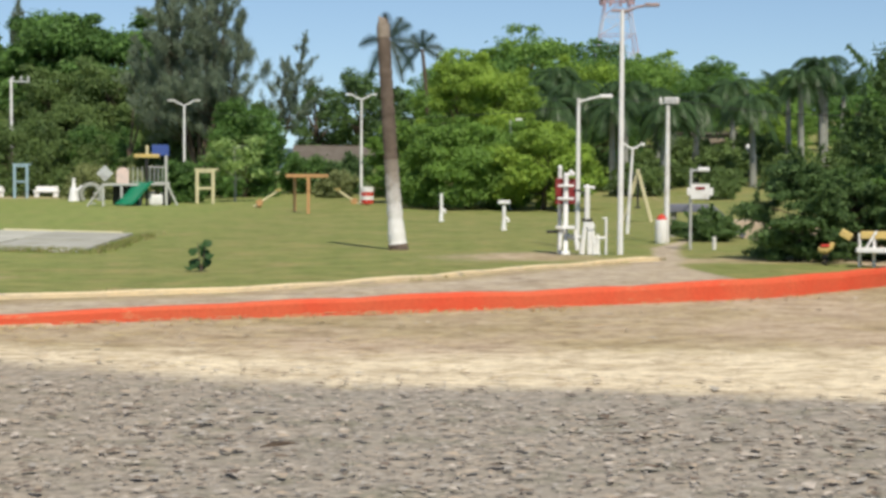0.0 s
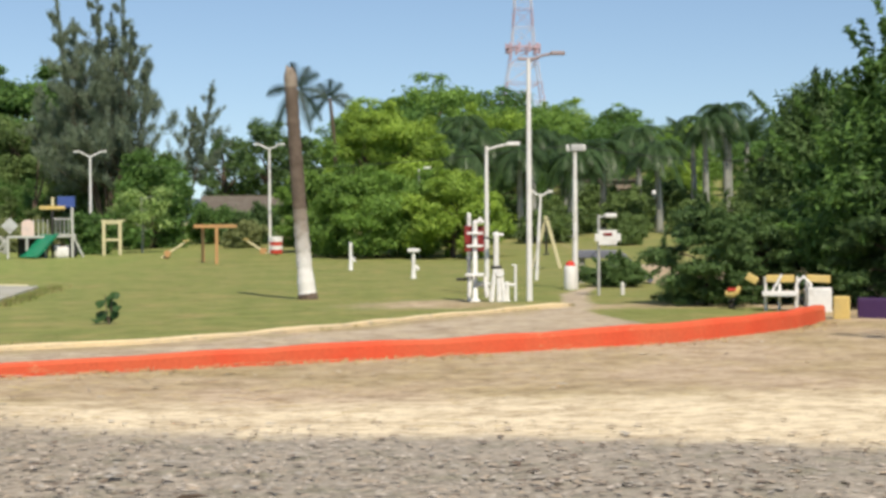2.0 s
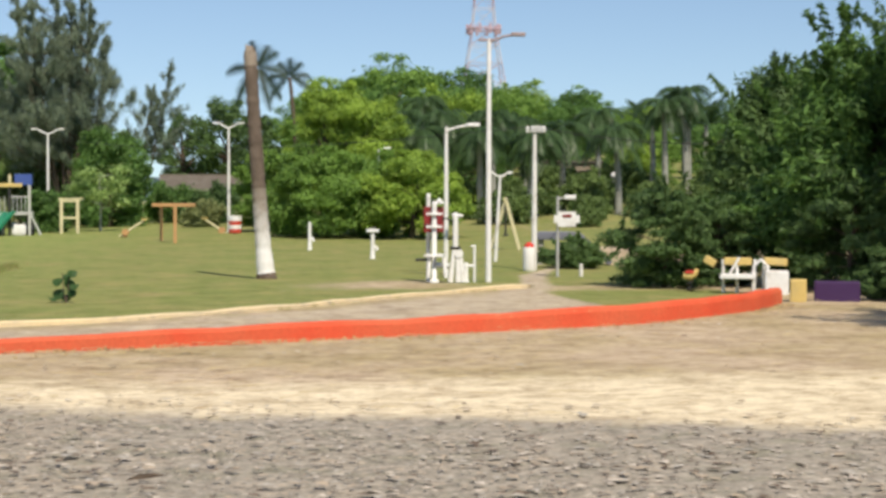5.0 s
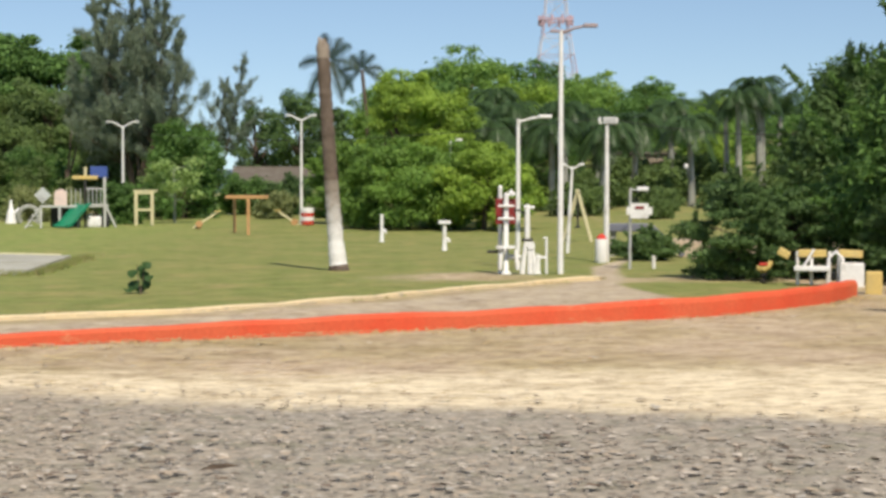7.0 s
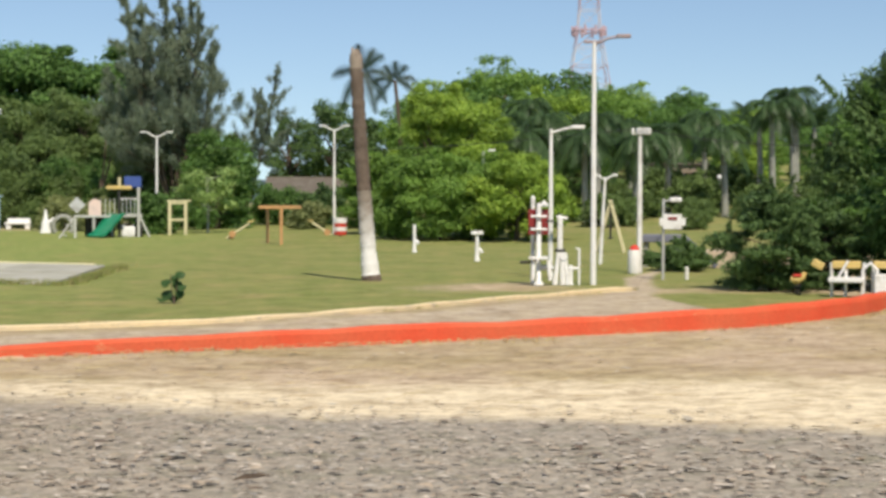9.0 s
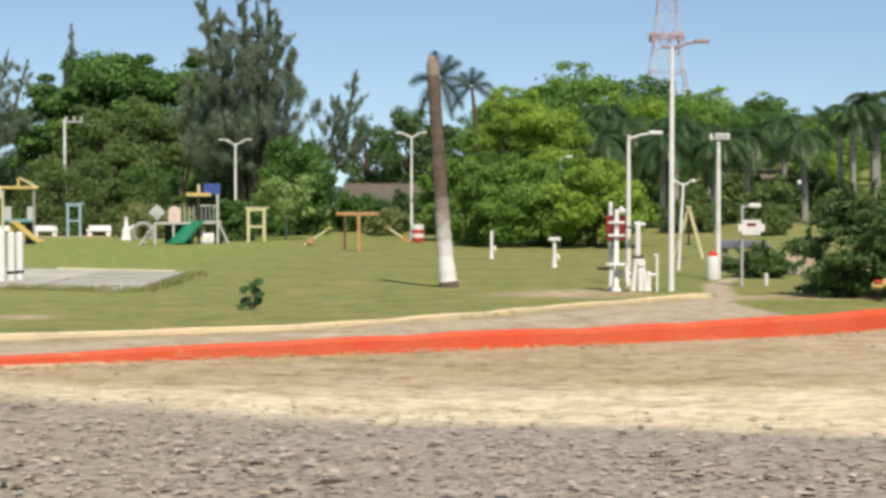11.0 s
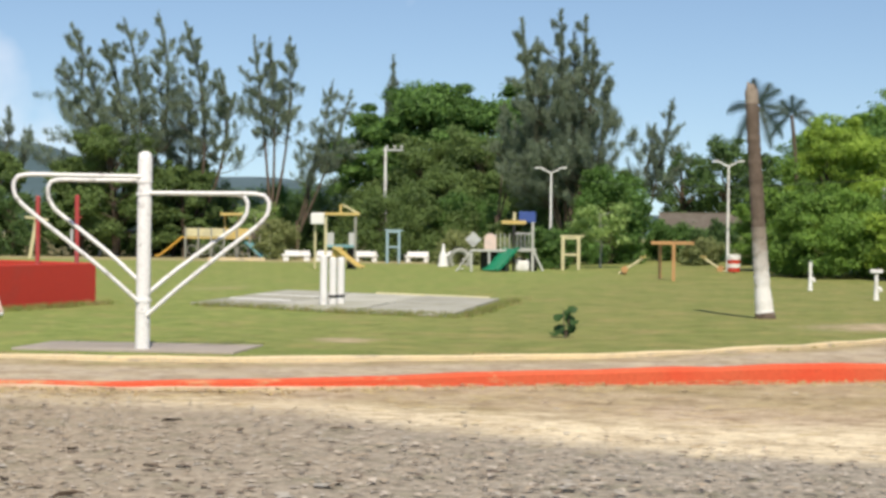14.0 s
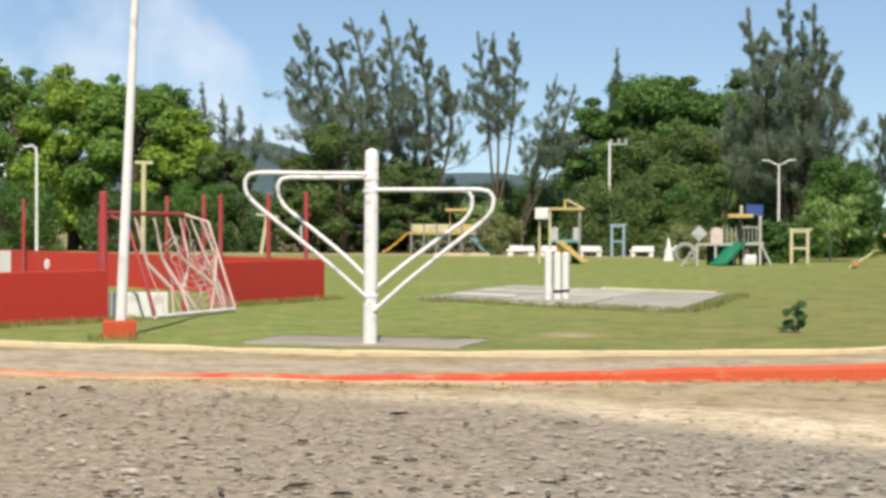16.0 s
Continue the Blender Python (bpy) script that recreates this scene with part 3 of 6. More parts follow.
def palm(name, x, y, height, frond, seed, fronds=16, droop=1.0, label="", group="", z=None, r=0.16, rise=(-0.35, 1.1), hang=0.0, leaflet=0.34, mat=None, fan=()):
    """A ringed trunk and arching feather fronds with separate leaflets."""
    rng = np.random.default_rng(seed)
    t = thing(name, x, y, ground_z(x, y) if z is None else z, 0, label, "palm tree", group)
    bm = bmesh.new()
    hs = np.linspace(-0.1, height, 9)
    bend = rng.normal(0, 0.03, 2)
    tube(bm, [(bend[0] * h * h / height, bend[1] * h * h / height, h) for h in hs], [r * (1.25 - 0.5 * k / 8) for k in range(9)], 9)
    part("trunk", bm, M_BARK if fan else M_GREYWOOD, t)
    head = np.array([bend[0] * height, bend[1] * height, height])
    V, F = [], []
    for k in range(len(fan) or fronds):
        a = 2.4 * k
        up = rng.uniform(*rise)
        d = np.array([math.cos(a), math.sin(a), 0])
        side = np.array([-d[1], d[0], 0])
        if fan:
            # fronds that stand out sideways, seen broad
            t0 = radians(fan[k])
            d, up = np.array([math.cos(t0) * 1.15, 0.35 * math.sin(2.4 * k), 0]), math.sin(t0) * 1.5
            side = np.array([-math.sin(t0), 0.3, math.cos(t0)])
        prev = None
        for s in np.linspace(0.05, 1, 30):
            c = head + frond * (d * s * (1 - 0.25 * s) + np.array([0, 0, up * s * 0.7 - droop * 0.85 * s * s]))
            if prev is not None:
                tang = (c - prev) / np.linalg.norm(c - prev)
                ln = frond * leaflet * math.sin(math.pi * (0.1 + 0.85 * s)) + 0.05
                for sg in (-1, 1):
                    tip = c + sg * side * ln * 0.8 + tang * ln * 0.55 - np.array([0, 0, ln * (hang or min(0.6, droop * 0.6)) * rng.uniform(0.5, 1.2)])
                    b = len(V)
                    V += [prev, c, tip]
                    F.append((b, b + 1, b + 2))
                b = len(V)
                V += [prev - side * 0.03, prev + side * 0.03, c + side * 0.03, c - side * 0.03]
                F.append((b, b + 1, b + 2, b + 3))
            prev = c
    mesh_ob("crown", V, F, mat or M_FROND, t)
    return t


# ---------------------------------------------------------------- woods behind the park
for x, y, h, s, seed, m, n, lab in (
        (2.2, 72.5, 6.2, 2.9, 11, M_LEAFB, 26000, "bright yellow-green spreading tree behind the lawn"),
        (0.6, 73, 6.5, 2.1, 21, M_LEAFB, 15000, "bright yellow-green upright tree behind the lawn"),
        (-1.6, 76, 3.7, 2.0, 12, M_LEAFM, 12000, "bright green low tree behind the lawn"),
        (1.0, 69.5, 3.7, 2.9, 22, M_LEAFM, 20000, "broad green tree with low layered boughs"),
        (4.0, 68, 3.3, 2.3, 13, M_LEAFB, 16000, "dense green shrub-like tree at the lawn's edge")):
    broadleaf("shade_tree", x, y, h, s, seed, m, n, 0.09, 0.05, lab, layer=0.55)
broadleaf("shade_tree", -26.6, 119, 12.9, 6.0, 14, M_LEAF, 26000, 0.2, 0.12, "tall round dark green tree behind the playground", layer=0.5)
broadleaf("shade_tree", -22.6, 118, 11.9, 5.2, 23, M_LEAF, 18000, 0.2, 0.2, "tall round dark green tree beside its twin", layer=0.5)
broadleaf("shade_tree", -30.4, 119, 10.7, 4.4, 24, M_LEAF, 14000, 0.2, 0.3, "round dark green tree leaning out of a group", layer=0.5)
for k, (x, y, h, s) in enumerate([(-25.8, 113, 8.4, 4.2), (-21.6, 112, 8.7, 4.0), (-18.2, 110, 8.0, 3.6), (-23.4, 108, 6.0, 3.4), (-44.6, 105, 8.8, 4.2), (-47.6, 106, 6.6, 3.2), (-40.6, 107, 6.2, 3.0), (-15.6, 100, 6.6, 2.8), (-12.2, 98, 6.2, 2.8)]):
    broadleaf("shade_tree", x, y, h, s, 300 + k, M_DULL, 13000, 0.14, 0.1, "dull olive-green tree with soft feathery boughs", group="olive trees behind the playground", layer=0.55)
broadleaf("shade_tree", -10.4, 90, 4.9, 2.8, 16, M_LEAF, 12000, 0.12, 0.03, "round green tree behind the climbing frame")
broadleaf("shade_tree", -6.9, 138, 9.0, 2.8, 17, M_LEAFD, 3600, 0.2, 0.25, "dark airy distant tree behind the house")
broadleaf("shade_tree", -10.4, 142, 8.4, 2.6, 18, M_LEAFD, 3600, 0.2, 0.2, "dark airy distant tree behind the house")
broadleaf("shade_tree", -4.2, 134, 7.4, 2.2, 19, M_LEAFD, 3200, 0.2, 0.2, "distant green tree behind the house")
for k, (x, y, h, s, m) in enumerate([(-70.5, 104, 13.3, 5.4, M_LEAFM), (-65.4, 105, 13.0, 4.8, M_LEAFB), (-60.9, 105, 12.1, 4.4, M_LEAFM), (-57.3, 106, 10.0, 3.4, M_LEAFB), (-54.0, 106, 7.4, 2.8, M_DULL), (-63.5, 113, 12.5, 5.5, M_LEAF), (-76, 98, 12, 5.5, M_LEAFM)]):
    broadleaf("shade_tree", x, y, h, s, 30 + k, m, 17000, 0.19, 0.06, "broad bright green tree beyond the ball court", group="trees beyond the court", layer=0.6)
FEATHERY = "tall feathery grey-green casuarina bent by the wind"
casuarina("casuarina", -45.4, 107, ((-4.6, 12.9), (-2.8, 15.3), (-0.9, 14.3), (0.8, 15.6), (2.2, 16.3)), 5.4, 50, 0.2, 38000, FEATHERY, "casuarinas", -0.17)
casuarina("casuarina", -39.8, 107, ((-0.7, 15.4), (1.3, 12.4)), 4.0, 51, 0.3, 15000, FEATHERY, "casuarinas", -0.14)
casuarina("casuarina", -34.6, 107, ((-1.4, 14.5), (-0.3, 14.4), (0.9, 14.4)), 3.0, 52, 0.4, 12000, FEATHERY, "casuarinas", -0.04)
casuarina("casuarina", -33.2, 108, ((2.3, 11.8), (3.4, 11.0), (1.6, 8.0)), 2.6, 53, 0.35, 8000, FEATHERY, "casuarinas", 0.06)
casuarina("casuarina", -42.6, 110, ((-1.2, 12.0), (1.2, 11.0)), 3.6, 54, 0.25, 11000, FEATHERY, "casuarinas", -0.08)
casuarina("casuarina", -13.4, 95, ((-2.7, 13.6), (-1.7, 12.4), (-0.6, 14.1), (0.2, 12.9), (0.8, 13.8), (1.5, 12.0), (2.4, 10.2), (-1.9, 10.4)), 4.0, 57, 0.16, 60000, "tall broad grey-green casuarina with many feathery spires", "casuarinas", -0.012)
casuarina("casuarina", -9.6, 97, ((1.9, 9.1), (0.8, 7.6)), 2.4, 60, 0.3, 5200, "slight feathery casuarina leaning away from a larger one", "casuarinas", 0.05)
casuarina("casuarina", -18.2, 99, ((0.3, 9.6), (1.0, 8.6)), 2.0, 61, 0.5, 3600, FEATHERY, "casuarinas", -0.02)
casuarina("casuarina", -57.5, 112, ((-1.6, 12.2), (0.2, 11.2), (1.7, 10.5), (3.2, 9.0)), 1.6, 62, 0.5, 6500, FEATHERY, "casuarinas", -0.05)
casuarina("casuarina", -31.8, 128, ((0, 15.4), (0.15, 14.2), (-0.15, 13.4)), 1.1, 58, 0.5, 9000, "slim dark conifer showing over a round tree", "casuarinas", 0.0)
for k, (x, y, h, s) in enumerate([(-42, 112, 3.6, 3.4), (-36, 114, 3.6, 3.6), (-30.5, 112, 4.2, 3.4), (-25.4, 108, 5.0, 3.4), (-20.5, 104, 4.2, 3.0), (-14, 98, 4.0, 2.8), (-7.6, 96, 1.9, 2.4), (-4.4, 92, 2.0, 2.4), (-25.8, 102.6, 4.3, 2.9), (-22.3, 103, 3.6, 2.6), (-12.3, 80.6, 1.9, 1.2), (-51.5, 104, 4.2, 3.4), (-47.5, 108, 4.4, 3.4), (-71, 97, 4.4, 3.6), (-65, 98, 4.6, 3.6), (-59, 101, 4.2, 3.4), (-55, 103, 4.6, 3.4), (-46.2, 113, 5.6, 3.2), (-42.8, 113, 5.2, 3.2), (-39.5, 113, 5.0, 3.2), (-36.2, 113, 5.0, 3.2), (-33.4, 113, 5.0, 3.2)]):
    broadleaf("hedge_bush", x, y, h, s, 70 + k, M_DULL if k in (2, 3, 8, 9) else M_LEAFD if k % 2 else M_LEAF, 8000, 0.11, 0.0, "dense dark green bush along the park's edge", "bush", "bushes along the edge")
for k, (x, y, h, s) in enumerate([(6.75, 32.4, 1.95, 1.15), (8.0, 33.2, 1.7, 1.0), (6.5, 41.6, 0.7, 0.8), (9.9, 30.9, 2.4, 1.2), (12.0, 30.6, 2.6, 1.6), (9.75, 28.1, 0.9, 0.6)]):
    broadleaf("hedge_bush", x, y, h, s, 90 + k, M_LEAFD, 9000, 0.05, 0.0, "spreading green bush with layered twigs beside the path", "bush", "bushes beside the path", 0.05, stretch=2.0, sprays=24, layer=0.42)
# the last two trees stay out of view, added to throw shade from the right
for k, (x, y, h, s, m) in enumerate([(11.0, 33.0, 4.7, 2.5, M_LEAF), (11.6, 41.5, 4.9, 2.3, M_LEAFD), (13.2, 28.8, 7.4, 2.9, M_LEAFB), (14.5, 36, 6.5, 3.2, M_LEAFD), (15.8, 29, 7, 3.2, M_LEAFD), (12.0, 17.8, 8.2, 2.8, M_LEAF), (14.9, 24.7, 7.2, 2.8, M_LEAF)]):
    broadleaf("willowy_tree", x, y, h, s, 100 + k, m, 9000 if k > 4 else 21000, 0.08, (0.05, 0.05, 0.36, 0.05, 0.05, 0.8, 0.55)[k], "dense dark green tree with drooping leafy branches", group="trees beside the court", stretch=2.3, sprays=90)
low = broadleaf("slope_bush", 9.0, 80, 1.5, 1.5, 118, M_DULL, 2200, 0.12, 0.0, "low green undergrowth at the foot of the slope", "bush", "undergrowth on the slope", 0.05)
for x, y, s in ((5.0, 78, 0.9), (7.0, 86, 1.2), (11.5, 88, 1.0), (13.4, 82, 0.8), (15.0, 91, 1.3), (17.0, 84, 1.1), (19.4, 80, 1.2), (21.8, 90, 1.4), (10.2, 96, 1.3), (13.8, 100, 1.5), (18.0, 98, 1.5), (8.2, 102, 1.5), (23.5, 84, 1.4), (12.2, 76, 0.6), (16.0, 77, 0.7)):
    copy_thing(low, Matrix.Translation((x, y, ground_z(x, y))) @ Matrix.Rotation(x * 3.7, 4, "Z") @ Matrix.Scale(s, 4))
# the wooded slope: each row of trees stands higher than the one before it, up to one rounded ridge
RIDGE = ((-1.5, 2.6), (-0.6, 3.2), (0.6, 3.95), (2.7, 4.75), (3.8, 4.5), (4.6, 4.3), (5.7, 4.3), (7.2, 4.0), (8.5, 3.75), (9.7, 3.65), (10.6, 3.4), (12.0, 3.3), (15.0, 3.5), (25.0, 3.5))
rng = random.Random(4)
proto = [broadleaf("hillside_tree", 200 + 12 * k, 400, 9.0, 4.6, 120 + k, (M_LEAFM, M_LEAF, M_LEAFB)[k % 3], 5200, 0.19, 0.08, "leafy tree of the wooded slope", group="trees on the slope", layer=0.55) for k in range(5)]
spots = []
for row, (y, part_of_rise) in enumerate(((99, 0.6), (110, 0.74), (124, 0.87), (140, 0.96), (158, 1.0))):
    for k in range(9 + row * 2):
        x = 4.5 + row * 0.8 + (k - 0.6 * row) * 4.7 + rng.uniform(-1.2, 1.2)
        turn = math.degrees(math.atan2(x, y))
        if turn < -0.9 or turn > 21 or (row == 0 and 9 < x < 19) or (row == 1 and 12 < x < 18):
            continue
        yy = y + rng.uniform(-4, 4)
        rise = np.interp(turn, [a for a, _ in RIDGE], [b for _, b in RIDGE])
        h = EYE + math.hypot(x, yy) * math.tan(radians(rise)) * part_of_rise * rng.uniform(0.93, 1.02) - ground_z(x, yy)
        spots.append((x, yy, h / 9.0))
for k, (x, y, s) in enumerate(spots):
    m = Matrix.Translation((x, y, ground_z(x, y))) @ Matrix.Rotation(rng.uniform(0, 6.28), 4, "Z") @ Matrix.Diagonal((s * 1.1, s * 1.1, s, 1))
    if k < len(proto):
        proto[k].matrix_world = m
    else:
        copy_thing(proto[k % len(proto)], m @ Matrix.Diagonal((*(1 / v for v in proto[k % len(proto)].scale), 1)))
for k, (x, y, h) in enumerate([(5.6, 84, 4.6), (7.0, 88, 5.4), (8.4, 85, 4.4), (9.6, 90, 5.2), (18.4, 88, 5.6), (20.4, 92, 6.2), (22.6, 86, 5.4), (12.0, 96, 5.0), (6.2, 96, 6.2), (10.8, 84, 4.2), (13.6, 92, 4.6), (15.6, 86, 4.4), (16.6, 98, 5.2), (4.6, 92, 5.4), (24.6, 90, 5.8)]):
    palm("royal_palm", x, y, h, 2.2, 140 + k, 20, 0.95, "grey-trunked palm with drooping fronds at the slope's foot", "palms at the slope")
for x, y, h in ((19.2, 95, 4.4), (21.2, 95, 4.8), (22.6, 97, 4.3)):
    palm("royal_palm", x, y, h, 2.2, int(x * 10), 14, 0.5, "grey-trunked palm with fronds standing up over the woods", "palms at the slope", rise=(0.3, 1.7))
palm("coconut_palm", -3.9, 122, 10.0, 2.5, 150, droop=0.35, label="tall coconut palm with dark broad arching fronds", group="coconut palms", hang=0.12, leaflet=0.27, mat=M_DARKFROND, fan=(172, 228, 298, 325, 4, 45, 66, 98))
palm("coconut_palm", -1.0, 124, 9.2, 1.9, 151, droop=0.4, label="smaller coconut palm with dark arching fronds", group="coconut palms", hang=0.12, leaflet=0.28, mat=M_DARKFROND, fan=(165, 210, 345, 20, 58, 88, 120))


# ---------------------------------------------------------------- dead palm trunk on the lawn
def dead_palm():
    t = thing("palm_trunk", -0.94, 36.4, 0, 0, "headless brown palm trunk with a white painted foot", "tree trunk")
    prng = np.random.default_rng(3)

    def stretch(z0, z1, step):
        pts, rad = [], []
        for z in np.arange(z0, z1 + 1e-6, step):
            pts.append((-0.36 * (z / 5.0) ** 0.8 if z > 0 else 0.0, 0, z))
            rad.append(0.165 + 0.06 * math.exp(-max(z, 0) / 0.35) - 0.006 * z + 0.004 * math.sin(z * 24 + 2 * math.sin(z * 3.1)) + prng.normal(0, 0.005))
        return tube(bmesh.new(), pts, rad, 14)
    part("root_flare", stretch(-0.1, 0.12, 0.055), M_PALMBARK, t)
    part("painted_foot", stretch(0.12, 1.92, 0.06), M_LIMEWASH, t, "white limewashed foot of the trunk, fading upwards")
    part("stem", stretch(1.92, 4.5, 0.06), M_PALMBARK, t)
    part("split_wood", stretch(4.5, 4.8, 0.05), M_PALEWOOD, t, "pale split wood near the broken top")
    for k, (a, h, r) in enumerate(((0.2, 0.1, 0.05), (1.6, 0.12, 0.06), (2.7, 0.16, 0.06), (3.9, 0.14, 0.06), (5.2, 0.12, 0.055))):
        bx, by = -0.352 + 0.07 * math.cos(a), 0.07 * math.sin(a)
        part("splinter", tube(bmesh.new(), [(bx, by, 4.74), (bx + 0.01, by, 4.8 + h * 0.5), (bx + 0.02 * math.cos(a), by, 4.8 + h)], [r, r * 0.8, 0.012], 6), M_PALEWOOD if k else M_BARK, t)


dead_palm()


# ---------------------------------------------------------------- poles and lamps
def pole_thing(name, x, y, h, r, label, mat, lean=(0, 0), category="lamp post", group=""):
    t = thing(name, x, y, ground_z(x, y), 0, label, category, group)
    part("post", tube(bmesh.new(), [(0, 0, -0.1), (lean[0] * 0.5, lean[1] * 0.5, h * 0.5), (lean[0], lean[1], h)], [r * 1.15, r, r * 0.75], 10), mat, t)
    return t


def double_lamp(x, y, h, arm, r=0.06, lean=(0, 0), turn=0.0):
    t = pole_thing("street_lamp", x, y, h, r, "white street lamp with two raised arms", M_WHITE, lean, group="double-armed street lamps")
    for s in (-1, 1):
        a = Vector((lean[0], lean[1], h - 0.05))
        c, sn = math.cos(turn), math.sin(turn)
        b = a + Vector((s * arm * c * 0.75, s * arm * sn * 0.75, arm * 0.38))
        e = b + Vector((s * arm * c * 0.5, s * arm * sn * 0.5, 0.03))
        p = part("arm", tube(bmesh.new(), [a, (a + b) / 2 + Vector((0, 0, -0.02)), b], r * 0.6, 8), M_WHITE, t)
        part("lamp_head", box(bmesh.new(), *((b + e) / 2), (e - b).length, 0.16, 0.07, 0.02), M_WHITE, p)
    return t


single_lamp_spots = [(2.7, 68.6, 3.55)]
double_lamp(-12.4, 82, 4.65, 0.62)
double_lamp(-3.63, 76, 4.65, 0.55)
double_lamp(5.0, 46.3, 2.35, 0.26, 0.045, (0.13, 0))


def single_lamp(x, y, h, arm, r, label, mat, side=1, arm_mat=None, rise=0.05):
    t = pole_thing("street_lamp", x, y, h, r, label, mat)
    p = part("arm", tube(bmesh.new(), [(0, 0, h - 0.08), (side * arm * 0.5, 0, h - 0.05 + rise), (side * arm, 0, h + rise)], r * 0.5, 8), arm_mat or mat, t)
    part("lamp_head", box(bmesh.new(), side * (arm + 0.05), 0, h + rise, 0.3, 0.14, 0.08, 0.025), arm_mat or M_WHITE, p)
    return t


for lx, ly, lh in single_lamp_spots:
    single_lamp(lx, ly, lh, 0.3, 0.05, "white street lamp half hidden in a leafy tree", M_WHITE)
single_lamp(3.0, 38, 3.3, 0.55, 0.05, "pale metal street lamp with one long arm", M_WHITE)
tall = single_lamp(3.63, 34.9, 4.97, 0.55, 0.055, "very tall pale lamp mast with a dull brown arm", M_WHITE, arm_mat=M_ARM, rise=0.1)
part("cross_arm", box(bmesh.new(), -0.04, 0, 4.95, 0.36, 0.07, 0.06, 0.015), M_ARM, tall)


# ---------------------------------------------------------------- ball court with red walls
def court_wall(name, a, b, h, label, thick=0.18):
    d = Vector((b[0] - a[0], b[1] - a[1], 0))
    t = thing(name, a[0], a[1], 0, math.degrees(math.atan2(d.y, d.x)), label, "wall")
    part("masonry", box(bmesh.new(), d.length / 2, 0, h / 2 - 0.05, d.length, thick, h + 0.1, 0.02), M_RED, t)
    return t


court_wall("court_wall", (-17.8, 20.6), (-16.1, 26.9), 0.92, "low dark red masonry wall of the ball court")
court_wall("court_wall", (-16.8, 32.4), (-16.3, 37.0), 0.95, "low dark red masonry wall of the ball court")
court_wall("court_wall", (-16.45, 37.2), (-36, 49), 0.95, "low dark red masonry wall of the ball court")


# ---------------------------------------------------------------- outdoor gym post with bent bars
def bar_station():
    t = thing("exercise_bar_station", -9.26, 22.75, 0, 19.7, "white steel exercise post with bent tube handles", "exercise equipment")
    part("post", tube(bmesh.new(), [(0, 0, -0.1), (0.01, 0, 1.4), (0.02, 0, 2.72), (0.02, 0, 2.8), (0.02, 0, 2.83)], [0.105, 0.1, 0.1, 0.085, 0.03], 16), M_BARPAINT, t)
    for ex, ey, top, end in ((-1.77, -0.25, 2.47, 0.7), (-1.36, 0.35, 2.42, 0.98), (1.47, 0.35, 2.24, 0.8), (1.76, -0.25, 2.24, 0.5)):
        low_z = lambda f: end + (top - 0.4 - end) * f / 0.94
        pts = [(0.02, ey * 0.2, top), (ex * 0.5, ey * 0.8, top), (ex * 0.9, ey, top), (ex * 0.98, ey, top - 0.06), (ex, ey, top - 0.18), (ex * 0.94, ey, top - 0.4), (ex * 0.6, ey * 0.85, low_z(0.6)), (ex * 0.3, ey * 0.6, low_z(0.3)), (math.copysign(0.05, ex), ey * 0.3, end)]
        part("bar", tube(bmesh.new(), spline(pts, 0.08).tolist(), 0.03, 8), M_BARPAINT, t, "scuffed white tube handle")
    for z in (0.56, 0.72, 2.22, 2.4):
        part("collar", tube(bmesh.new(), [(0.01, 0, z - 0.03), (0.01, 0, z), (0.01, 0, z + 0.03)], [0.106, 0.116, 0.106], 16), M_BARPAINT, t)
    part("rear_brace", tube(bmesh.new(), [(-1.02, 0.32, 1.72), (-1.02, 0.32, 1.45)], 0.022, 7), M_GREYPOLE, t)


bar_station()
# a slab of panels, skewed to the lawn's edge
slab = thing("concrete_slab", -14.2, 37.6, 0, 0, "worn grey concrete slab laid in panels on the lawn", "slab")
for i in range(3):
    for j in range(2):
        bm = box(bmesh.new(), i / 3 + 0.165, j / 2 + 0.245, 0, 0.319, 0.476, 1, 0.0)
        skew = Matrix(((7.0, -0.6, 0, 0), (-3.8, 9.6, 0, 0), (0, 0, 0.1, 0.01 * ((i + j) % 2)), (0, 0, 0, 1)))
        bmesh.ops.transform(bm, matrix=skew, verts=bm.verts)
        bmesh.ops.bevel(bm, geom=bm.edges[:], offset=0.015, segments=1, affect="EDGES")
        part("panel", bm, M_CONC, slab)
for u0, u1, v in ((0.03, 0.3, 0.32), (0.03, 0.32, 0.6), (0.45, 0.95, 0.985)):
    a, b = (Vector((7.0 * u - 0.6 * v, -3.8 * u + 9.6 * v, 0.05)) for u in (u0, u1))
    part("painted_line", tube(bmesh.new(), [a, b], 0.045 if v > 0.9 else 0.025, 6), M_PALEYEL if v > 0.9 else M_WHITE, slab, "faded pale painted line")


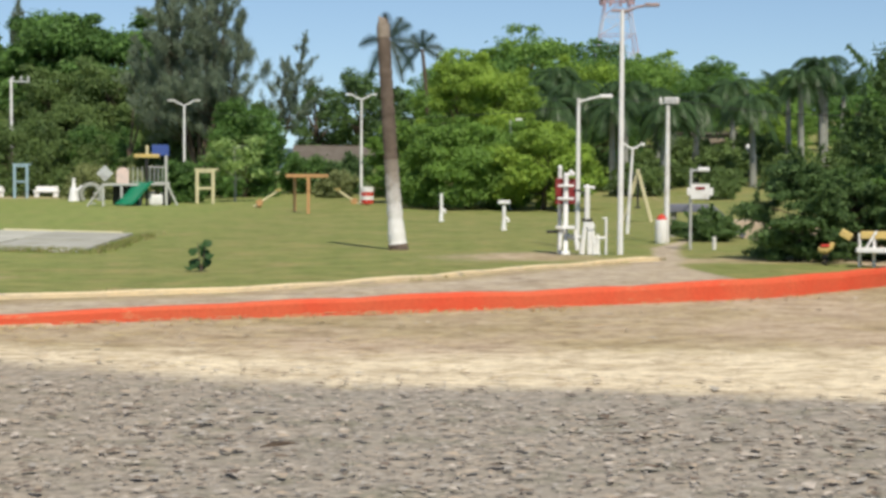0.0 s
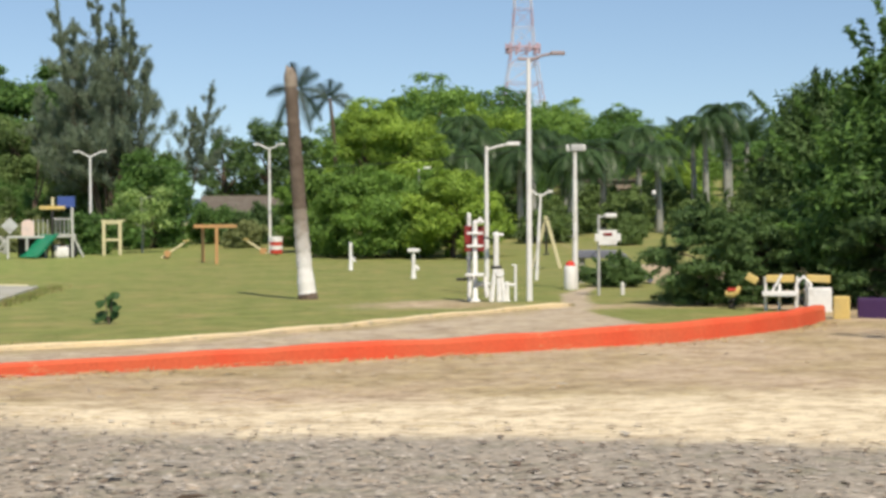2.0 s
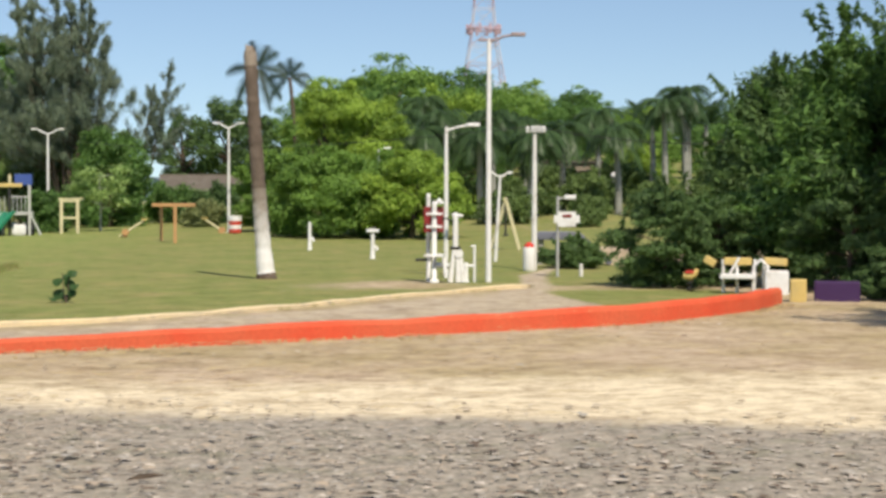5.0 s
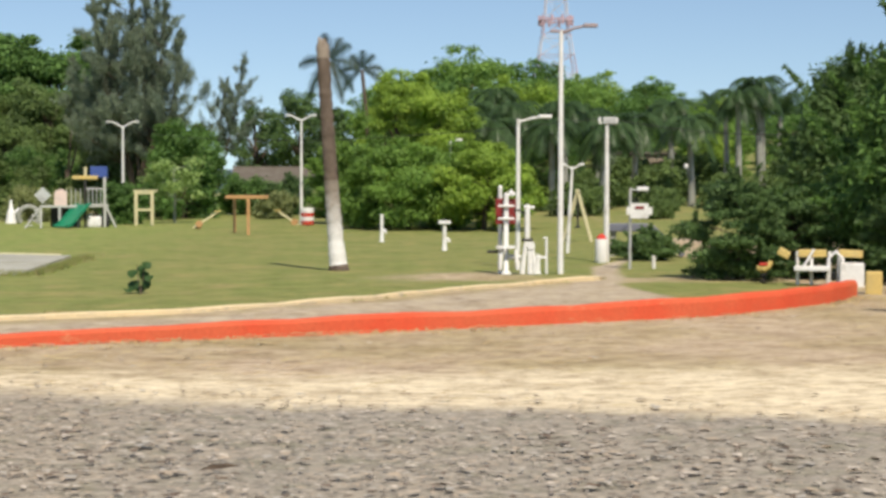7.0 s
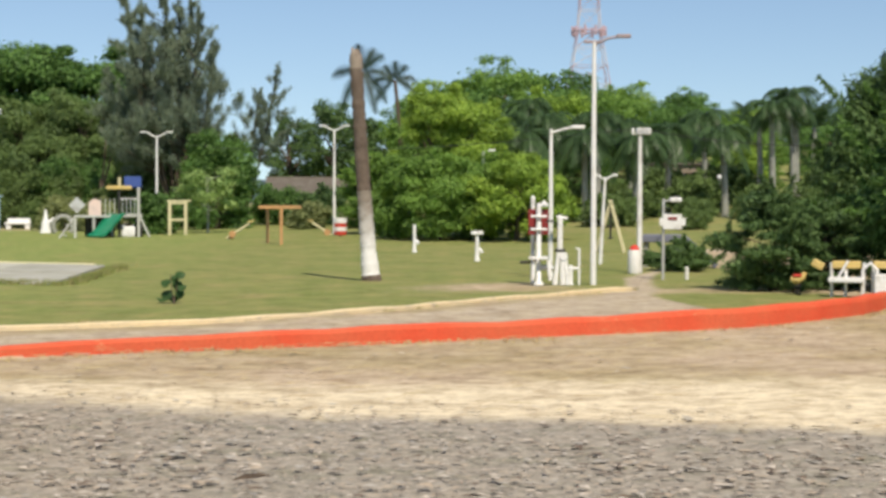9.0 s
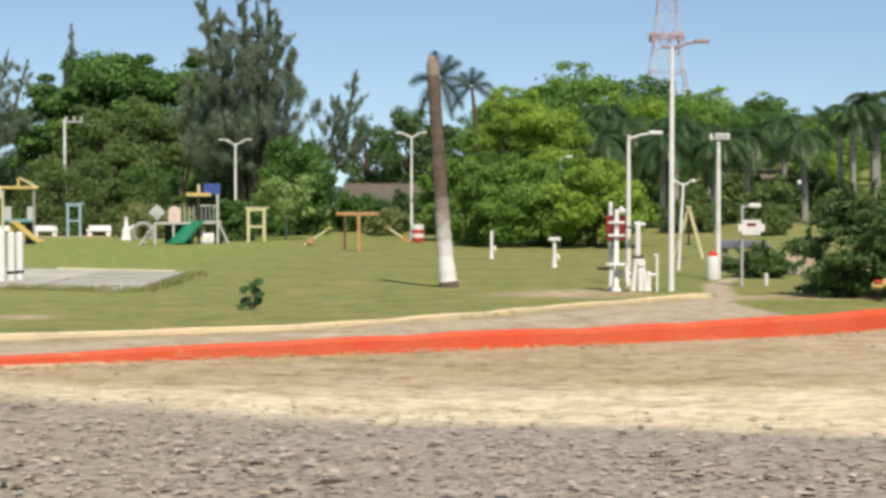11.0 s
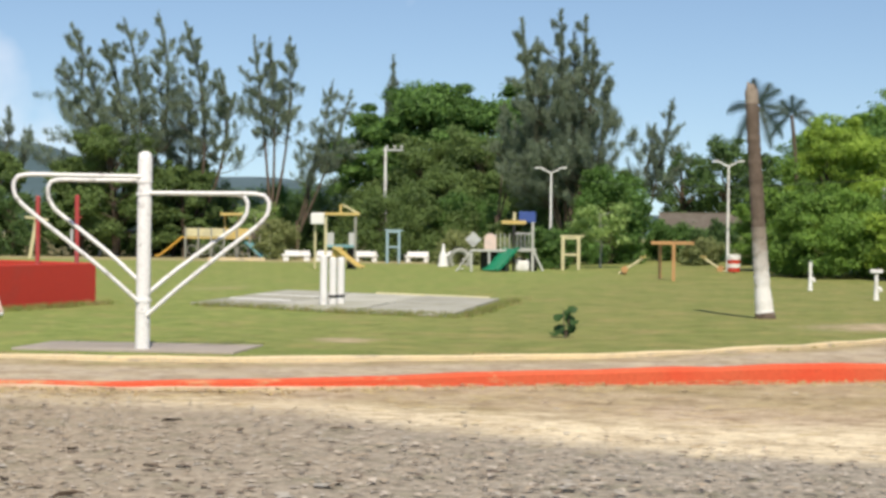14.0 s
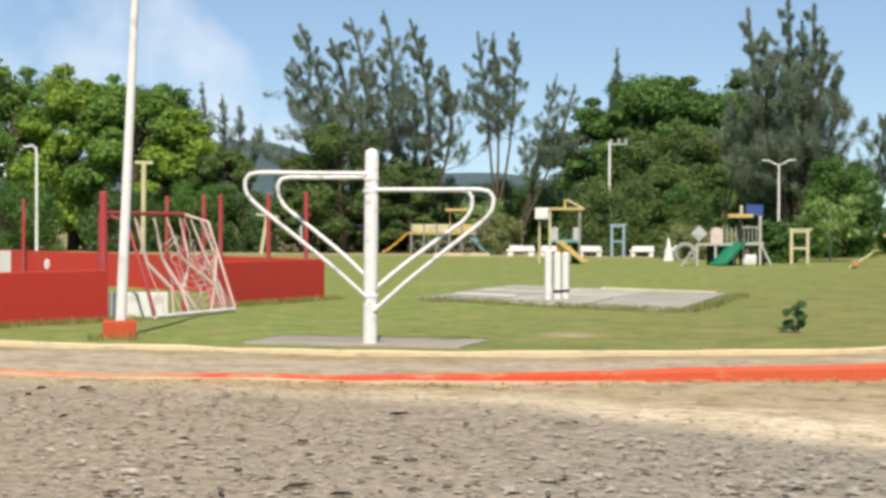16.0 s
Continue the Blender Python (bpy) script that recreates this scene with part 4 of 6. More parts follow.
# ---------------------------------------------------------------- more poles
def service_pole():
    t = pole_thing("utility_pole", 5.31, 40.5, 3.35, 0.06, "white painted service pole with a small box on top", M_WHITE, category="utility pole")
    part("meter_box", box(bmesh.new(), 0.05, 0, 3.36, 0.3, 0.16, 0.16, 0.02), M_GREYPOLE, t)
    part("cross_bar", tube(bmesh.new(), [(-0.2, 0, 3.3), (0.26, 0, 3.3)], 0.025, 6), M_GREYPOLE, t)
    for x in (-0.17, 0.23):
        part("insulator", tube(bmesh.new(), [(x, 0, 3.3), (x, 0, 3.4), (x, 0, 3.44)], [0.03, 0.035, 0.015], 8), M_WHITE, t)
    b = thing("litter_bin", 5.14, 40.1, 0, 0, "white litter drum with a red lid beside the pole", "litter bin")
    part("drum", tube(bmesh.new(), [(0, 0, 0), (0, 0, 0.05), (0, 0, 0.5), (0, 0, 0.56)], [0.14, 0.155, 0.155, 0.14], 14), M_WHITE, b)
    part("lid", tube(bmesh.new(), [(0, 0, 0.56), (0, 0, 0.62), (0, 0, 0.68)], [0.12, 0.11, 0.04], 12), M_RED, b)


service_pole()
u = pole_thing("utility_pole", -26.6, 105.5, 7.2, 0.1, "white utility pole rising from the bushes", M_WHITE, category="utility pole")
part("cross_arm", box(bmesh.new(), 0.5, 0, 7.0, 1.3, 0.1, 0.1, 0.01), M_GREYPOLE, u)
for x in (0.1, 0.6, 1.05):
    part("insulator", tube(bmesh.new(), [(x, 0, 7.05), (x, 0, 7.2), (x, 0, 7.32)], [0.06, 0.1, 0.04], 8), M_GREYPOLE, u)


def bent_lamp(x, y, h, r, label, mat, turn):
    t = thing("street_lamp", x, y, 0, turn, label, "lamp post")
    part("post", tube(bmesh.new(), [(0, 0, -0.1), (0, 0, h - 0.5), (-0.05, 0, h - 0.15), (-0.25, 0, h), (-0.45, 0, h - 0.05)], [r, r * 0.8, r * 0.75, r * 0.7, r * 0.7], 9), mat, t)
    part("lamp_head", box(bmesh.new(), -0.55, 0, h - 0.07, 0.4, 0.18, 0.1, 0.03), M_WHITE, t)


bent_lamp(-54.6, 83.8, 6.3, 0.1, "white street lamp with a bent neck beyond the court", M_WHITE, 33)
bent_lamp(-46.2, 106, 5.4, 0.08, "white street lamp standing among the casuarinas", M_GREYPOLE, 21)
for x, y, h, w, lean, lab in ((-39.6, 69.5, 4.65, 0.42, 0.05, "pale yellow floodlight post beyond the court"), (-46.3, 95.8, 2.4, 0.7, 0.4, "leaning pale yellow swing post")):
    t = thing("tee_post", x, y, 0, 29, lab, "post")
    part("upright", tube(bmesh.new(), [(0, 0, -0.1), (lean, 0, h)], 0.12, 10), M_PALEYEL, t)
    part("cross_bar", box(bmesh.new(), lean, 0, h, w * 2, 0.16, 0.14, 0.02, Matrix.Rotation(lean * 0.3, 4, "Y")), M_PALEYEL, t)


def cable(name, a, b, sag, label, r=0.012):
    a, b = Vector(a), Vector(b)
    pts = [a.lerp(b, k / 16) - Vector((0, 0, sag * 4 * (k / 16) * (1 - k / 16))) for k in range(17)]
    tagged(part(name, tube(bmesh.new(), pts, r, 5), M_DARK), label, "cable")


cable("overhead_cable", (5.31, 40.5, 3.42), (14.5, 48, 3.6), 0.35, "thin dark overhead cable sagging between poles")
cable("overhead_cable", (5.2, 40.5, 3.42), (-12.5, 84, 4.6), 0.5, "thin dark overhead cable crossing above the lawn", 0.01)


# ---------------------------------------------------------------- lattice mast far behind the woods
def radio_mast():
    x0, y0 = 26.0, 258.0
    t = thing("radio_mast", x0, y0, ground_z(x0, y0), 0, "tall red and white lattice radio mast with haze put into its colours", "radio mast")
    base = ground_z(x0, y0)
    half = lambda z: 1.7 + 0.16 * (27.3 - z - base) if z + base < 27.3 else max(0.4, 1.7 - 0.065 * (z + base - 27.3))
    levels = np.linspace(0, 50 - base, 15)
    for i, (a, b) in enumerate(zip(levels, levels[1:])):
        bm = bmesh.new()
        for sx, sy in ((1, 1), (1, -1), (-1, -1), (-1, 1)):
            tube(bm, [(sx * half(a), sy * half(a), a), (sx * half(b), sy * half(b), b)], 0.075, 5)
            nx, ny = sy, -sx
            tube(bm, [(sx * half(a), sy * half(a), a), (nx * half(b), ny * half(b), b)], 0.032, 4)
            tube(bm, [(nx * half(a), ny * half(a), a), (sx * half(b), sy * half(b), b)], 0.032, 4)
            tube(bm, [(sx * half(b), sy * half(b), b), (nx * half(b), ny * half(b), b)], 0.05, 4)
        part("lattice_section", bm, M_HAZYPALE if i % 2 == 0 else M_HAZYRED, t)
    zp = 27.3 - base
    ring = [(2.5 * math.cos(a), 2.5 * math.sin(a), zp) for a in np.linspace(0, 2 * math.pi, 21)]
    part("platform_ring", tube(bmesh.new(), ring, 0.16, 6), M_HAZYRED, t, "red antenna platform, paled by painted haze")
    for k in range(10):
        a = 2 * math.pi * k / 10
        part("antenna", box(bmesh.new(), 2.5 * math.cos(a), 2.5 * math.sin(a), zp, 0.35, 0.35, 1.5, 0.05), M_HAZYRED, t)


radio_mast()


# ---------------------------------------------------------------- outdoor gym by the path
def gym_frame():
    t = thing("exercise_machine", 2.49, 34.6, 0, -4, "white exercise machine with dark red backboard", "exercise equipment", "outdoor gym machines")
    part("post", tube(bmesh.new(), [(0, 0, 0), (0, 0, 0.04), (0, 0, 0.08), (0, 0, 1.62), (0, 0, 1.66)], [0.1, 0.1, 0.05, 0.05, 0.02], 12), M_WHITE, t)
    part("rear_post", tube(bmesh.new(), [(-0.12, 0.35, 0), (-0.12, 0.35, 1.78), (-0.12, 0.35, 1.81)], [0.045, 0.045, 0.02], 10), M_WHITE, t)
    for x in (-0.12, 0.1):
        part("backboard", box(bmesh.new(), x, 0.12, 1.28, 0.19, 0.04, 0.52, 0.015), M_MAROON, t, "dark red backboard")
    for z in (1.13, 1.39):
        part("grab_bar", tube(bmesh.new(), [(-0.16, -0.07, z), (0, -0.09, z), (0.16, -0.07, z)], 0.026, 8), M_WHITE, t)
    part("cap", tube(bmesh.new(), [(0.06, 0.05, 1.6), (0.1, 0.05, 1.68), (0.16, 0.05, 1.6)], 0.05, 10), M_WHITE, t)
    for x in (-0.12, 0.1):
        part("seat", box(bmesh.new(), x, -0.1, 0.55, 0.17, 0.25, 0.06, 0.02), M_WHITE, t)
    part("hand_lever", tube(bmesh.new(), [(-0.38, 0, 0.46), (-0.2, 0, 0.46), (0, 0, 0.5)], 0.03, 8), M_DARK, t)
    for x in (-0.1, 0.2):
        part("foot_bar", tube(bmesh.new(), [(x, -0.1, 0.5), (x * 1.1, -0.15, 0.25), (x * 1.2, -0.15, 0.1)], 0.04, 8), M_WHITE, t)
    part("link", tube(bmesh.new(), [(0, 0, 0.36), (0.3, 0, 0.34)], 0.06, 8), M_GREYPOLE, t)


def gym_walker():
    t = thing("exercise_machine", 2.96, 34.7, 0, -5, "white air walker machine with round plates", "exercise equipment", "outdoor gym machines")
    part("post", tube(bmesh.new(), [(-0.03, 0, 0.72), (-0.03, 0, 1.38), (-0.03, 0, 1.42)], [0.055, 0.055, 0.03], 12), M_WHITE, t)
    part("cap", tube(bmesh.new(), [(-0.1, 0, 1.37), (0.12, 0, 1.35)], 0.035, 8), M_WHITE, t)
    part("hinge", tube(bmesh.new(), [(-0.14, 0, 0.7), (0.08, 0, 0.7)], 0.035, 8), M_DARK, t)
    part("plate", tube(bmesh.new(), [(0.05, -0.06, 0.58), (0.05, -0.02, 0.58)], 0.08, 14), M_WHITE, t)
    part("handle", tube(bmesh.new(), [(0.0, 0, 1.2), (-0.2, -0.05, 1.3), (-0.3, -0.05, 1.3)], 0.02, 8), M_DARK, t)
    for x in (-0.1, 0.02, 0.1):
        part("leg", tube(bmesh.new(), [(x * 0.6, 0, 0.66), (x, 0, 0.3), (x * 1.3, 0, 0)], [0.04, 0.05, 0.06], 9), M_WHITE, t)


def gym_stool(x, y):
    t = thing("exercise_machine", x, y, 0, -5, "low white twisting stool with a cross bar", "exercise equipment", "outdoor gym machines")
    part("post", tube(bmesh.new(), [(0, 0, 0), (0, 0, 0.05), (0, 0, 0.36), (0, 0, 0.4)], [0.07, 0.045, 0.045, 0.03], 10), M_WHITE, t)
    part("cross_bar", tube(bmesh.new(), [(-0.12, 0, 0.33), (0.16, 0, 0.33)], 0.03, 8), M_WHITE, t)


def slim_post(x, y, h, r, label):
    t = thing("marker_post", x, y, 0, 0, label, "post")
    part("upright", tube(bmesh.new(), [(0, 0, -0.05), (0, 0, h), (0, 0, h + 0.02)], [r, r, r * 0.5], 9), M_WHITE, t)
    part("cap", box(bmesh.new(), -0.03, 0, h, r * 3.4, r * 2, 0.03, 0.008), M_WHITE, t)


gym_frame()
gym_walker()
gym_stool(3.16, 34.8)
slim_post(3.34, 34.9, 0.73, 0.028, "slim white post of the outdoor gym")


def step_post(x, y, h, plate, label):
    t = thing("fountain_post", x, y, 0, 0, label, "drinking fountain", "white posts on the lawn")
    part("pillar", tube(bmesh.new(), [(0, 0, -0.05), (0, 0, 0.06), (0, 0, h * 0.5), (0, 0, h)], [0.1, 0.07, 0.055, 0.055], 10), M_WHITE, t)
    part("spout", tube(bmesh.new(), [(0, 0, h * 0.4), (0.1, 0, h * 0.42), (0.13, 0, h * 0.3)], 0.045, 8), M_WHITE, t)
    if plate:
        part("top_plate", box(bmesh.new(), 0, 0, h, plate, 0.2, 0.1, 0.02), M_WHITE, t)


step_post(1.73, 48.3, 0.8, 0.34, "white pillar with a flat top plate on the lawn")
step_post(-0.05, 56.5, 0.92, 0, "slim white pillar standing on the lawn")


def board_sign():
    t = thing("sign_board", 5.41, 37.3, 0, -8, "white rounded board with a dark red mark on a slim post", "sign")
    part("post", tube(bmesh.new(), [(0, 0, -0.05), (0, 0, 1.76)], 0.032, 9), M_GREYPOLE, t)
    bm = box(bmesh.new(), 0.2, -0.05, 1.26, 0.56, 0.04, 0.33, 0)
    bmesh.ops.bevel(bm, geom=[e for e in bm.edges if abs(e.verts[0].co.y - e.verts[1].co.y) > 0.02], offset=0.08, segments=4, affect="EDGES")
    part("board", bm, M_WHITE, t)
    part("mark", box(bmesh.new(), 0.2, -0.078, 1.33, 0.2, 0.012, 0.06, 0.004), M_MAROON, t, "dark red painted mark")
    part("lamp_arm", tube(bmesh.new(), [(0, 0, 1.7), (0.2, 0, 1.74)], 0.02, 7), M_GREYPOLE, t)
    part("lamp_head", box(bmesh.new(), 0.27, 0, 1.74, 0.26, 0.14, 0.1, 0.035), M_WHITE, t)
    s = thing("bollard", 5.95, 37.4, 0, 0, "short white bollard beside the path", "bollard")
    part("body", tube(bmesh.new(), [(0, 0, -0.05), (0, 0, 0.24), (0, 0, 0.27)], [0.045, 0.045, 0.02], 9), M_WHITE, s)
    c = thing("concrete_slide", 6.6, 44, 0, -9, "dark slate-grey concrete slide half hidden by bushes", "slide")
    part("platform", box(bmesh.new(), -0.25, 0, 0.75, 1.0, 0.9, 0.2, 0.03), M_SLATE, c)
    part("chute", box(bmesh.new(), 0.72, 0, 0.42, 1.15, 0.8, 0.14, 0.03, Matrix.Rotation(0.72, 4, "Y")), M_SLATE, c)
    for x in (-0.65, 0.1):
        part("support", box(bmesh.new(), x, 0, 0.33, 0.14, 0.7, 0.7, 0.02), M_CONC, c)


board_sign()


# yellow swing frame seen behind the small lamp
def a_frame(x, y, h, w, mat, label, turn=0.0):
    t = thing("swing_frame", x, y, ground_z(x, y), turn, label, "swing")
    for sx in (-1, 1):
        for sy in (-1, 1):
            part("leg", tube(bmesh.new(), [(sx * w / 2, sy * h * 0.28, -0.05), (sx * w / 2, 0, h)], 0.035, 8), mat, t)
    part("top_bar", tube(bmesh.new(), [(-w / 2 - 0.1, 0, h), (w / 2 + 0.1, 0, h)], 0.05, 8), mat, t)
    for k in (-0.22, 0.22):
        for q in (-0.18, 0.18):
            part("chain", tube(bmesh.new(), [(k * w + q, 0, h), (k * w + q, 0, 0.5)], 0.012, 5), M_DARK, t)
        part("seat", box(bmesh.new(), k * w, 0, 0.48, 0.44, 0.18, 0.04, 0.01), M_DARK, t)


a_frame(6.5, 57, 1.7, 0.9, M_PALEYEL, "pale yellow swing frame with two seats", 80)


# ---------------------------------------------------------------- playground by the woods
def swing_beam():
    t = thing("swing_frame", -5.07, 64.4, 0, 4, "orange wooden swing frame with a single post", "swing")
    part("post", box(bmesh.new(), 0, 0, 0.72, 0.12, 0.12, 1.5, 0.015), M_ORANGE, t)
    part("rear_post", box(bmesh.new(), -0.55, 2.4, 0.72, 0.12, 0.12, 1.5, 0.015), M_ORANGE, t)
    part("beam", box(bmesh.new(), -0.05, 0, 1.45, 1.6, 0.12, 0.12, 0.015), M_ORANGE, t)
    part("long_beam", tube(bmesh.new(), [(0, 0, 1.42), (-0.55, 2.4, 1.42)], 0.06, 6), M_ORANGE, t)


def seesaw(x, y, turn, label):
    t = thing("seesaw", x, y, 0, turn, label, "seesaw")
    part("pivot", tube(bmesh.new(), [(0, -0.2, 0.3), (0, 0.2, 0.3)], 0.14, 10), M_ORANGE, t)
    part("plank", tube(bmesh.new(), [(-0.25, 0, 0.12), (0.8, 0, 0.8)], 0.05, 8), M_PALEYEL, t)
    part("stand", tube(bmesh.new(), [(-0.05, 0, 0), (0, 0, 0.3)], [0.12, 0.07], 8), M_ORANGE, t)
    part("seat", box(bmesh.new(), 0.76, 0, 0.82, 0.26, 0.2, 0.05, 0.015), M_YELLOW, t)


def ladder_frame(x, y, w, h, mat, label, turn):
    t = thing("climbing_frame", x, y, 0, turn, label, "climbing frame")
    for sx in (-1, 1):
        part("post", box(bmesh.new(), sx * (w / 2 - 0.06), 0, h / 2, 0.15, 0.14, h + 0.05, 0.02), mat, t)
    for z in (h * 0.5, h - 0.05):
        part("rung", box(bmesh.new(), 0, 0, z, w - 0.24, 0.1, 0.1, 0.012), mat, t)
    part("top_cap", box(bmesh.new(), 0.06, 0, h + 0.05, w + 0.25, 0.14, 0.07, 0.012), mat, t)


def striped_bin(x, y):
    t = thing("litter_bin", x, y, 0, 0, "red and white painted litter drum on a post", "litter bin")
    for k in range(4):
        z = 0.22 + 0.17 * k
        part("band", tube(bmesh.new(), [(0, 0, z), (0, 0, z + 0.17)], [0.26 + 0.02 * (k % 2), 0.28], 16), M_RED if k % 2 == 0 else M_WHITE, t)
    part("stand", tube(bmesh.new(), [(0, 0, -0.05), (0, 0, 0.24)], 0.06, 8), M_DARK, t)
    part("rim", tube(bmesh.new(), [(0, 0, 0.9), (0, 0, 0.95)], [0.29, 0.27], 16), M_WHITE, t)


swing_beam()
seesaw(-7.65, 71.4, 3, "yellow seesaw tilted on an orange pivot")
seesaw(-3.9, 75.5, 175, "weathered seesaw tilted beside the litter drum")
ladder_frame(-10.85, 78, 0.84, 1.62, M_PALEYEL, "pale yellow wooden climbing frame with two rungs", 8)
ladder_frame(-23.7, 96, 0.8, 1.85, M_PALEBLUE, "pale blue metal climbing frame with two rungs", 14)
striped_bin(-3.27, 74)


def chute(parent, a, b, width, mat, label=""):
    """A slide: a trough with raised lips from a down to b."""
    a, b = Vector(a), Vector(b)
    d = b - a
    side = d.cross(Vector((0, 0, 1))).normalized() * width / 2
    up = side.cross(d).normalized()
    if up.z < 0:
        up = -up
    prof = [(-1, 0.12), (-1, 0.0), (1, 0.0), (1, 0.12), (0.86, 0.12), (0.86, 0.05), (-0.86, 0.05), (-0.86, 0.12)]
    path = [a - Vector((d.x, d.y, 0)) * 0.12, a, a.lerp(b, 0.5) - Vector((0, 0, 0.04)), a.lerp(b, 0.9) - Vector((0, 0, 0.02)), b + Vector((d.x, d.y, 0)) * 0.12]
    V = [p + side * s + up * h for p in path for s, h in prof]
    F = []
    for k in range(len(path) - 1):
        for j in range(8):
            F.append((k * 8 + j, k * 8 + (j + 1) % 8, k * 8 + 8 + (j + 1) % 8, k * 8 + 8 + j))
    F += [tuple(range(8)), tuple(range(len(V) - 8, len(V)))[::-1]]
    return mesh_ob("slide", V, F, mat, parent, label)


def play_set_green():
    t = thing("play_set", -13.3, 76.2, 0, 10, "grey playground set with a green slide and a blue roof", "playground set", "playground sets")
    for x in (0.1, 0.95):
        for y in (-0.5, 0.5):
            part("post", box(bmesh.new(), x, y, 1.12, 0.11, 0.11, 2.3, 0.01), M_DARK if x < 0.5 else M_PALEGREY, t)
    part("upper_deck", box(bmesh.new(), 0.55, 0, 1.02, 1.1, 1.1, 0.14, 0.015), M_PALEGREY, t)
    part("beam", box(bmesh.new(), 0.1, -0.55, 2.26, 1.1, 0.12, 0.16, 0.01), M_YELLOW, t, "yellow beam")
    part("roof_post", box(bmesh.new(), 0.12, 0, 2.45, 0.12, 0.12, 0.55, 0.01), M_PALEYEL, t)
    part("roof", box(bmesh.new(), 0.7, -0.15, 2.5, 0.75, 0.8, 0.06, 0.01, Matrix.Rotation(0.65, 4, "X")), M_BLUE, t, "blue tilted roof panel")
    for x in np.linspace(0.25, 0.95, 5):
        part("rail_bar", tube(bmesh.new(), [(x, -0.5, 1.1), (x, -0.5, 1.75)], 0.022, 6), M_GREYPOLE, t)
    part("rail", tube(bmesh.new(), [(0.15, -0.5, 1.76), (1.0, -0.5, 1.76)], 0.03, 6), M_GREYPOLE, t)
    part("lower_deck", box(bmesh.new(), -0.95, 0, 0.98, 1.8, 1.0, 0.1, 0.015), M_PALEGREY, t)
    for x in (-1.8, -1.0, -0.2):
        part("post", box(bmesh.new(), x, -0.42, 0.48, 0.1, 0.1, 1.0, 0.01), M_PALEGREY, t)
    for x in np.linspace(-0.7, -0.1, 4):
        part("rail_bar", tube(bmesh.new(), [(x, -0.45, 1.03), (x, -0.45, 1.75)], 0.025, 6), M_PALEGREY, t)
    part("diamond_panel", box(bmesh.new(), -1.72, -0.48, 1.47, 0.52, 0.04, 0.52, 0.01, Matrix.Rotation(0.78, 4, "Y")), M_GREYPOLE, t, "grey diamond-shaped panel")
    arch = [(-0.27, 1.03), (0.27, 1.03)] + [(0.27 * math.cos(a), 1.5 + 0.25 * math.sin(a)) for a in np.linspace(0, math.pi, 11)]
    V = [(-0.95 + x, y, z) for y in (-0.5, -0.46) for x, z in arch]
    w = len(arch)
    F = [tuple(range(w)), tuple(range(2 * w - 1, w - 1, -1))] + [(k, w + k, w + (k + 1) % w, (k + 1) % w) for k in range(w)]
    mesh_ob("arched_panel", V, F, surface("pale_pink_paint", (0.72, 0.56, 0.5), (0.6, 0.5, 0.46), 0.6), t, "pale pink round-topped panel")
    # dark sheet added in place of the shade below the lower deck
    part("deck_shade_sheet", box(bmesh.new(), -0.75, 0.35, 0.5, 1.3, 0.05, 0.85, 0.01), M_DARK, t, "dark sheet standing in for the shade under the deck")
    part("seat_block", box(bmesh.new(), 0.5, -0.3, 0.3, 0.62, 0.3, 0.5, 0.12), M_WHITE, t, "white rounded block under the deck")
    for k in range(4):
        part("step", box(bmesh.new(), -1.95 - 0.12 * k, 0, 0.8 - 0.22 * k, 0.3, 0.8, 0.05, 0.01), M_PALEGREY, t)
    part("brace", tube(bmesh.new(), [(-2.5, -0.42, 0), (-1.8, -0.42, 0.98)], 0.05, 6), M_PALEGREY, t)
    part("brace", tube(bmesh.new(), [(1.45, -0.5, 0), (1.0, -0.5, 0.98)], 0.06, 6), M_PALEGREY, t)
    chute(t, (0.0, -0.6, 1.04), (-0.85, -1.3, 0.08), 0.95, M_GREENPL, "green plastic slide")
    part("tyre_swing", tube(bmesh.new(), [(0.25, 0.2, 0.62), (0.35, 0.2, 0.35), (0.6, 0.2, 0.25), (0.8, 0.2, 0.35), (0.85, 0.2, 0.6)], 0.16, 8), M_WHITE, t, "white rounded seat under the deck")
    # black block filling the space below the upper deck
    part("dark_block", box(bmesh.new(), 0.98, 0.2, 0.5, 0.34, 0.6, 0.9, 0.02), M_DARK, t)


